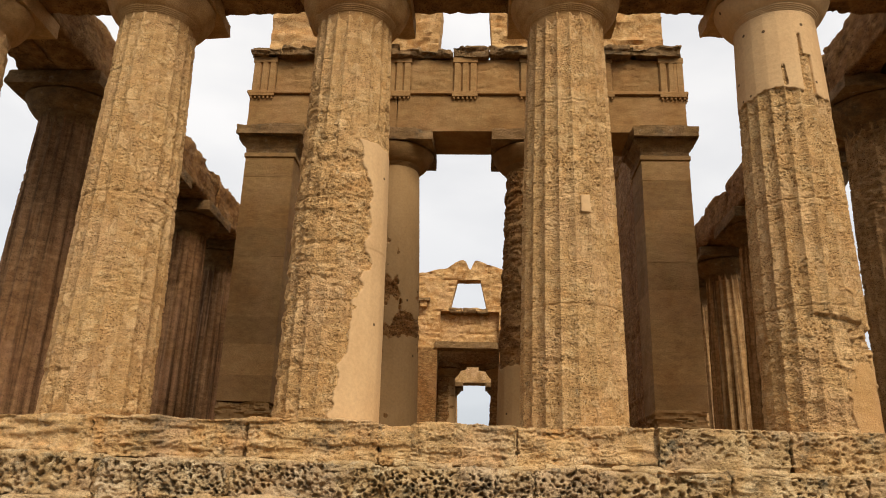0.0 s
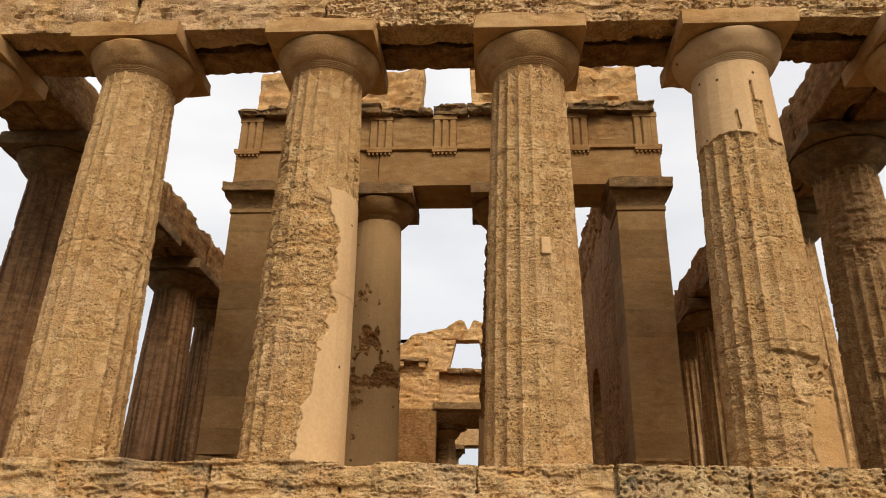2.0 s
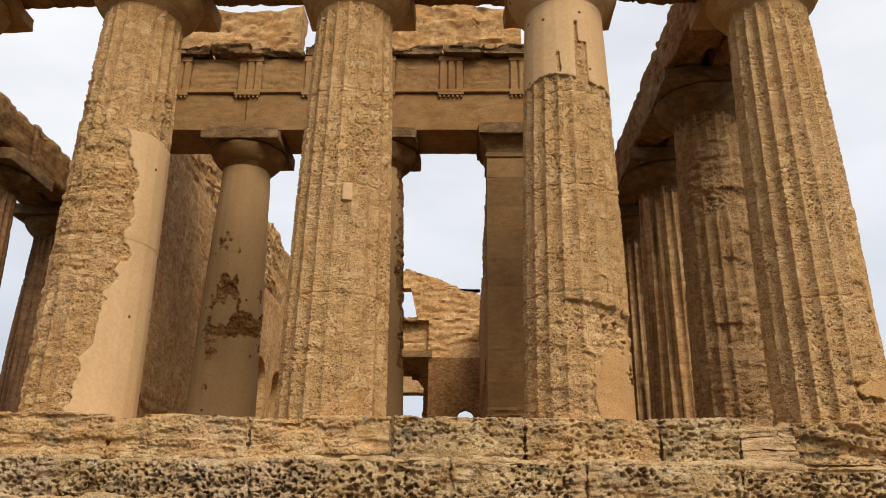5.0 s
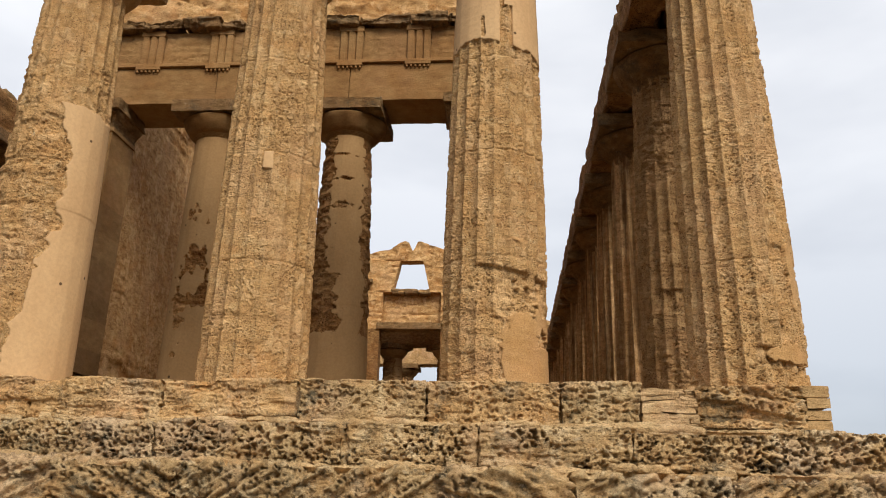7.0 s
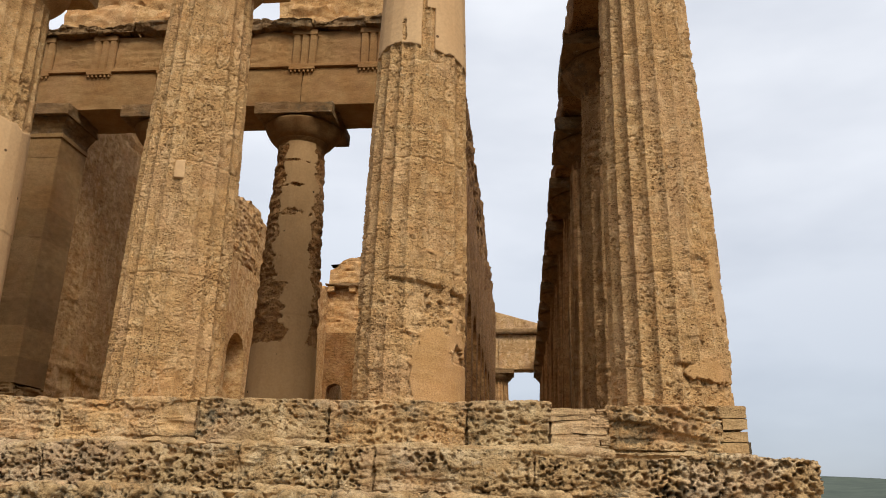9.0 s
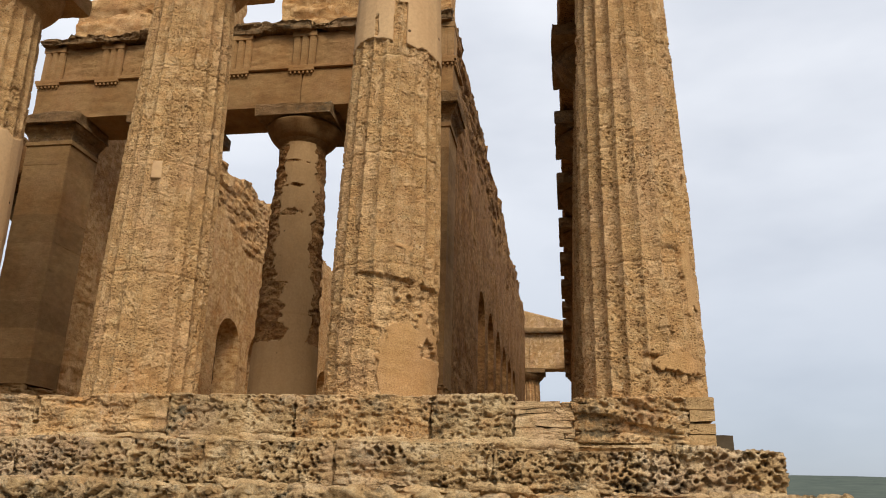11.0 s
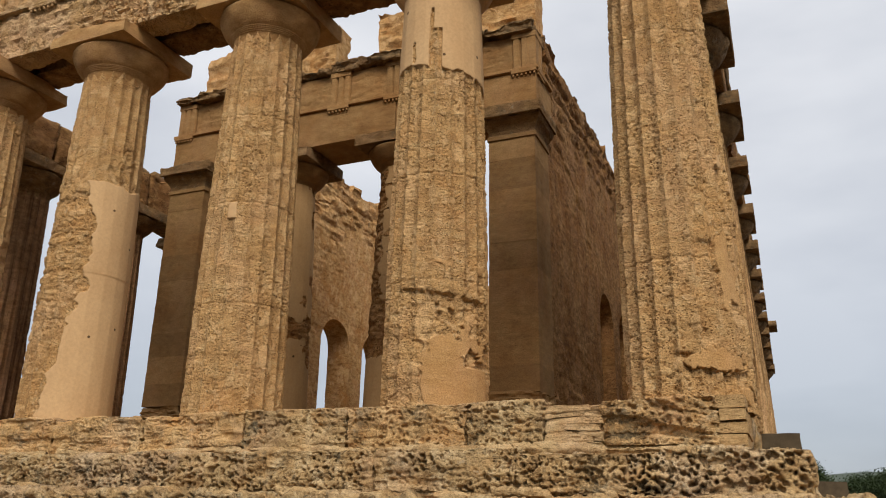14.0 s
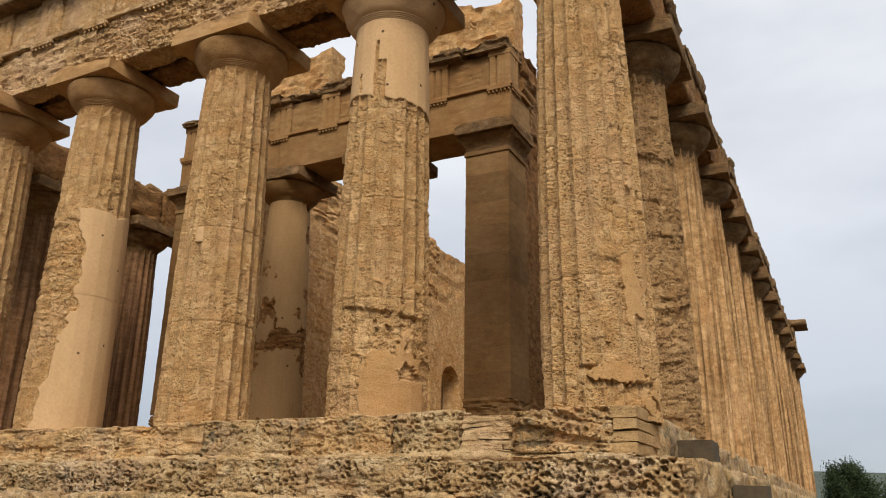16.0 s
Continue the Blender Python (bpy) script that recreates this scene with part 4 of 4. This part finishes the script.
def build_cross_walls():
    def top_front(x):
        k = np.floor(x / 0.7).astype(np.int64)
        return 13.15 - 0.05 * np.abs(x) + 0.45 * (vnoise(np.stack([x * 0.9, x * 0, x * 0], -1), 4) - 0.5) + 0.22 * _hash(k, k * 0, k * 0, 6)
    halves = []
    for xa, xb in ((-4.72, -0.74), (0.60, 4.52)):
        halves.append(slab_arrays(lambda U, V: xa + (xb + (0.10 * V if xa < 0 else 0) - xa) * U - (0.12 * V * (1 - U) if xa > 0 else 0), lambda U, V: 11.35 + (top_front(xa + (xb - xa) * U) - 11.35) * V, 48, 26, 5.62, 6.25, "y", lambda p, q: coursed(p, q, "y")))
    v, f = joined(halves)
    ob = flat_soft(put("wall_front_gable", mesh_of("wall_front_gable", v, f), M_WALL2), 55)
    tagged(ob, "ragged high stone wall over the porch with a tapering opening", "wall", kind="structure")

    def top_back(x):
        h = 14.38 - 0.14 * (np.abs(x + 0.2) ** 1.6) + 0.28 * (vnoise(np.stack([x * 1.3, x * 0, x * 0], -1), 9) - 0.5)
        h = h - 0.55 * np.exp(-((x + 0.25) / 0.16) ** 2)
        k = np.floor(x / 0.55).astype(np.int64)
        return h + 0.12 * (_hash(k, k * 0, k * 0, 7) - 0.5)
    gable_wall("wall_back_gable", 29.4, 30.1, 9.75, -3.95, 3.95, top_back, ((-1.25, 0.68, 11.80), (-0.90, 0.32, 13.40)),
               "high end wall of the cella with a tapering window and broken gable", 5)
    bits = []
    disp = lambda p, s: coursed(p, s, "y")
    for xa, xb in ((-3.95, -1.85), (1.32, 3.95)):
        mid, w = (-3.3, 0.42) if xa < 0 else (3.2, 0.42)
        for lo, sg in ((xa, -1), (xb, 1)):
            def opening(z, mid=mid, sg=sg, w=w):
                ww = np.where(z < 6.75, w, np.sqrt(np.clip(w ** 2 - (z - 6.75) ** 2, 0, None)))
                return mid + sg * ww
            fb = lambda U, V: S + (7.17 - S) * V
            fa = lambda U, V, lo=lo, opening=opening: lo + (opening(S + (7.17 - S) * V) - lo) * U
            v, f = slab_arrays(fa, fb, 10, 40, 29.4, 30.1, "y", disp)
            bits.append((v, f if sg < 0 else f[:, ::-1]))
        bits.append(slab_arrays(lambda U, V: xa + (xb - xa) * U, lambda U, V: 7.17 + (9.75 - 7.17) * V, 24, 16, 29.4, 30.1, "y", disp))
    v, f = joined(bits)
    ob = put("wall_back", mesh_of("wall_back", v, f), M_WALL)
    flat_soft(ob, 55)
    tagged(ob, "brown coursed stone end wall with a tall doorway and two small arches", "wall", kind="structure")
    t = thing("door_lintel", "heavy dark stone lintel over the rear doorway", "lintel", kind="structure")
    put("lintel_block", rock_mesh((3.5, 0.9, 0.34), 402, 0.1, 0.02, 0.015, 0.01), M_LICH, t, at=pose(-0.25, 29.75, 9.90))
    for k, (xa, xb) in enumerate(((-1.3, -0.62), (-0.55, 0.1), (0.14, 0.72))):
        put("sill_block", rock_mesh((xb - xa, 0.8, 0.26), 410 + k, 0.06, 0.03, 0.03, 0.03, chip=0.1), M_LICH, t, at=pose((xa + xb) / 2, 29.75, 11.72))
    t = thing("shoulder_slab", "dark projecting stone slab on the end wall's shoulder", "slab", kind="structure")
    put("slab", rock_mesh((1.75, 1.1, 0.16), 421, 0.08, 0.02, 0.02, 0.02, chip=0.05), M_LICH, t, at=pose(-3.16, 29.45, 12.20))
    for k, x in enumerate((-3.75, -2.62)):
        put("bearer", rock_mesh((0.36, 0.5, 0.30), 424 + k, 0.08, 0.02, 0.02, 0.02), M_WALL2, t, at=pose(x, 29.25, 11.97))
    t = thing("rear_porch_beam", "brown stone beam over the rear porch columns", "beam", kind="structure")
    put("architrave_block", rock_mesh((9.4, 1.15, 0.95), 403, 0.15, 0.02, 0.015, 0.01), M_WALL, t, at=pose(-0.05, 32.2, 9.86))
    put("frieze_block", rock_mesh((9.4, 1.0, 1.1), 404, 0.15, 0.02, 0.015, 0.01), M_WALL, t, at=pose(-0.05, 32.2, 10.90))


# ---------------------------------------------------------------- stepped base
def build_steps():
    rows = [  # top, bottom, front y, half width, depth, joints along the front
        (S, 2.095, -0.86, 8.38, 1.05, [-8.52, -6.9, -5.6, -4.26, -2.37, -0.78, -0.40, 0.83, 2.45, 3.95, 5.46, 6.36, 6.93, 8.12, 8.38]),
        (2.09, 1.605, -1.32, 8.92, 0.55, [-8.98, -7.3, -5.6, -3.91, -2.4, -0.69, 0.57, 1.01, 1.69, 3.13, 4.56, 6.17, 7.68, 8.92]),
        (1.60, 1.105, -1.78, 9.30, 0.55, [-9.42, -7.6, -6.1, -4.4, -2.9, -1.4, 0.2, 1.5, 2.8, 4.2, 5.5, 7.0, 8.3, 9.30]),
        (1.10, 0.55, -2.25, 9.9, 0.55, [-9.9, -8.0, -6.2, -4.6, -2.8, -1.1, 0.6, 2.2, 3.9, 5.5, 7.1, 8.6, 9.9]),
    ]
    for r, (zt, zb, yf, hw, dp, js) in enumerate(rows):
        t = thing("temple_step", "pitted grey-ochre limestone blocks of a massive temple step", "step", "temple steps", kind="structure")
        rnd = random.Random(90 + r)
        for i, (a, b) in enumerate(zip(js[:-1], js[1:])):
            near = b > -5.5 and r < 3
            up = rnd.uniform(-0.035, 0.03)
            if r == 0 and i == len(js) - 2:
                for k in range(4):
                    h4 = (zt - zb) / 4
                    put("slab", rock_mesh((0.26 + 0.02 * (k % 2), dp, h4 - 0.004), 690 + k, 0.025, 0.008, 0.006, 0.005, chip=0.015), M_NEW, t,
                        at=pose(b - 0.14 + 0.008 * (k % 3), yf + dp / 2 + 0.015 * (k % 2), zb + h4 * (k + 0.5)))
                continue
            if r == 0 and abs(a - 6.36) < 0.01:
                z, k = zb, 0
                while z < zt - 0.09:
                    h = rnd.uniform(0.035, 0.075)
                    x = a
                    while x < b - 0.05:
                        w = min(rnd.uniform(0.2, 0.6), b + 0.04 - x)
                        put("slab", rock_mesh((w + 0.012, dp, h + 0.012), 660 + k, (0.018, 0.06, 0.010), 0.010, 0.026, 0.010, lump=0.02, chip=0.03), M_FILL, t,
                            at=pose(x + w / 2, yf + dp / 2 + 0.075 - 0.10 * (zt - z) / (zt - zb) * rnd.uniform(0.5, 1.0), z + h / 2, 0, rnd.uniform(-4, 4)))
                        x += w
                        k += 1
                    z += h
                continue
            cell = (0.0115, 0.05, 0.0115) if near and b > -2.5 and r < 2 else (0.02, 0.06, 0.02) if near else 0.08
            grey_block = r == 0 and (abs(a - 2.45) < 0.01 or abs(a - 5.46) < 0.01)
            if r == 0:
                bedded = a < 2.4
                look_of = dict(amp=0.022, bed=0.020 if bedded else 0.010, pit=0.022 if bedded else 0.042, pit_size=0.06 if bedded else 0.075, lump=0.035, layer=5.0, chip=0.05)
                if a > 6.9:
                    look_of.update(bed=0.035, lump=0.06, tilt=-8, chip=0.08)
            else:
                look_of = dict(amp=0.035, bed=0.012 if r == 1 else 0.045, pit=0.10, pit_size=rnd.choice((0.06, 0.068, 0.078)), lump=0.07, layer=4.0, chip=0.06, tilt=0 if r == 1 else rnd.choice((28, 34, -20)))
            put("block", rock_mesh((b - a + 0.012, dp, zt - zb + up), 500 + 40 * r + i, cell, 0.035 if r == 0 else 0.055, origin=((a + b) / 2, yf, zt), same=11, **look_of), M_LICHB if grey_block else M_STYL if r == 0 else M_STEP, t,
                at=pose((a + b) / 2, yf + dp / 2 + rnd.uniform(-0.025, 0.025), (zt + zb + up) / 2))
        x = js[0]
        while r < 2 and x < js[-1] - 0.3:
            w = rnd.uniform(0.5, 1.3)
            w = min(w, js[-1] - x)
            put("mortar_fillet", rock_mesh((w, 0.16, 0.10), 640 + int(x * 3), 0.022 if x > -3 else 0.08, 0.03, 0.04, 0.02, pit=0.02, pit_size=0.07, lump=0.06, chip=0.05), M_FILL, t, "pale mortar along the joint",
                at=pose(x + w / 2, yf + 0.005, zb + rnd.uniform(-0.03, 0.015), -38, rnd.uniform(-2, 2)))
            x += w * rnd.uniform(0.8, 1.25)
        y, k = yf + dp + 0.01, 0
        while y < BACK_Y + 1:
            ln = rnd.uniform(1.1, 1.7)
            ddx = dp
            for s in (1, -1):
                if s > 0 and y < 16:
                    me = rock_mesh((ddx, ln - 0.012, zt - zb + rnd.uniform(-0.05, 0.02)), 700 + 40 * r + k, 0.045 if y < 6 else 0.09, 0.035, 0.03, 0.016, pit=0.035, pit_size=0.08, chip=0.09)
                else:
                    me = rock_mesh((ddx, ln - 0.012, zt - zb), 800 + k % 5, 0.16, 0.03, 0.03, 0.016)
                put("block", me, M_STEP, t, at=pose(s * (hw - ddx / 2 + rnd.uniform(-0.03, 0.02)), y + ln / 2, (zt + zb) / 2))
            y += ln
            k += 1
    part_core = box_bm([(-7.9, 7.9, -0.2, BACK_Y + 0.9, 0.0, S - 0.03), (-8.28, 8.28, -0.75, BACK_Y + 1.3, 0.0, 2.52), (-8.72, 8.72, -1.22, BACK_Y + 1.7, 0.0, 2.02), (-9.18, 9.18, -1.7, BACK_Y + 2.1, 0.0, 1.53)], 0)
    tagged(part("floor", part_core, M_STEP), "worn stone floor and core of the temple platform", "floor", kind="structure")


# ---------------------------------------------------------------- ground, hills, trees
def build_ground():
    n = 120
    g = np.linspace(-1, 1, n)
    X, Y = np.meshgrid(np.sign(g) * np.abs(g) ** 3 * 4000, np.sign(g) * np.abs(g) ** 3 * 4000)
    R = np.hypot(X, Y - 15)
    Z = 0.0 + 0.05 * (fbm(np.stack([X * 0.5, Y * 0.5, X * 0], -1), 3, 1) - 0.5) - 26 * smooth(60, 420, R)
    v = np.stack([X, Y, Z], -1).reshape(-1, 3)
    tagged(put("ground", mesh_of("ground", v, quads(n, n)), M_GROUND), "dry trodden earth around the temple", "ground", kind="structure")
    n = 220
    a = np.linspace(0, 2 * np.pi, n, endpoint=False)
    rows = []
    for r, h in ((900, -30), (1400, 0.25), (1900, 0.75), (2500, 1.0), (3100, 0.2)):
        hh = 165 * fbm(np.stack([np.cos(a) * 3.1, np.sin(a) * 3.1, a * 0 + r * 0.0007], -1), 5, 3)
        rows.append(np.stack([r * np.cos(a), r * np.sin(a), (hh * h if h >= 0 else -30 + 0 * a)], -1))
    v = np.stack(rows).reshape(-1, 3)
    tagged(put("backdrop", mesh_of("backdrop", v, quads(n, 5, True)), M_HILL), "dark green hills along the horizon", "hills", kind="structure")


def tree(x, y, height, spread, seed, label):
    t = thing("tree", label, "tree", "trees beside the temple", at=pose(x, y, 0.0))
    rnd = random.Random(seed)
    bm = bmesh.new()

    def limb(a, b, ra, rb):
        d = Vector(b) - Vector(a)
        m = Matrix.Translation((Vector(a) + Vector(b)) / 2) @ d.to_track_quat("Z", "Y").to_matrix().to_4x4()
        bmesh.ops.create_cone(bm, cap_ends=True, segments=9, radius1=ra, radius2=rb, depth=d.length, matrix=m)
    fork = height * 0.32
    limb((0, 0, -0.3), (0.1, 0.05, fork), 0.24, 0.17)
    tips = []
    for k in range(8):
        a = k * 0.82 + rnd.random()
        tip = (math.cos(a) * spread * rnd.uniform(0.35, 0.7), math.sin(a) * spread * rnd.uniform(0.35, 0.7), height * rnd.uniform(0.6, 0.85))
        limb((0.1, 0.05, fork - 0.1), tip, 0.11, 0.03)
        tips.append(tip)
    part("trunk", bm, M_BARK, t)
    rng = np.random.default_rng(seed)
    n = 32000
    clump = rng.normal(0, 1, (70, 3))
    clump /= np.linalg.norm(clump, axis=1, keepdims=True)
    clump *= rng.uniform(0.55, 1.0, (70, 1))
    c = clump * (spread, spread, height * 0.36) + (0, 0, height * 0.63)
    p = c[rng.integers(0, 70, n)] + rng.normal(0, 0.24, (n, 3)) * (spread * 0.7, spread * 0.7, height * 0.25)
    u = rng.normal(0, 1, (n, 3))
    u /= np.linalg.norm(u, axis=1, keepdims=True)
    w = np.cross(u, rng.normal(0, 1, (n, 3)))
    w /= np.linalg.norm(w, axis=1, keepdims=True)
    s = rng.uniform(0.04, 0.10, (n, 1))
    v = np.stack([p - u * s, p + w * s * 0.5, p + u * s, p - w * s * 0.5], 1).reshape(-1, 3)
    put("crown", mesh_of("crown", v, np.arange(4 * n).reshape(-1, 4), False), M_LEAF, t)


def build_flank_blocks():
    for x, y, z in ((8.66, 1.08, 2.09), (9.13, 2.01, 1.60)):
        ob = put("stone_block", rock_mesh((0.42, 0.5, 0.30), int(y * 10), 0.05, 0.012, 0.01, 0.006), M_DARK, at=pose(x, y, z + 0.13))
        tagged(ob, "dark grey squared stone block resting on the flank step", "stone block", "loose blocks")


build_ground()
build_flank_blocks()
build_front_columns()
build_flank_columns()
build_inner_columns()
build_front_entablature()
build_flank_entablatures()
build_back_entablature()
build_porch_entablature()
build_cella_walls()
build_antae()
build_cross_walls()
tree(9.9, 51.0, 4.9, 1.5, 1, "round dark green tree beyond the temple")
for x, y, h, w, k in ((13.7, 53.5, 4.0, 1.7, 2), (15.9, 51.5, 4.4, 2.0, 3), (18.4, 51.0, 4.4, 1.9, 4)):
    tree(x, y, h, w, k, "bushy dark green tree in a row beyond the temple")
build_steps()
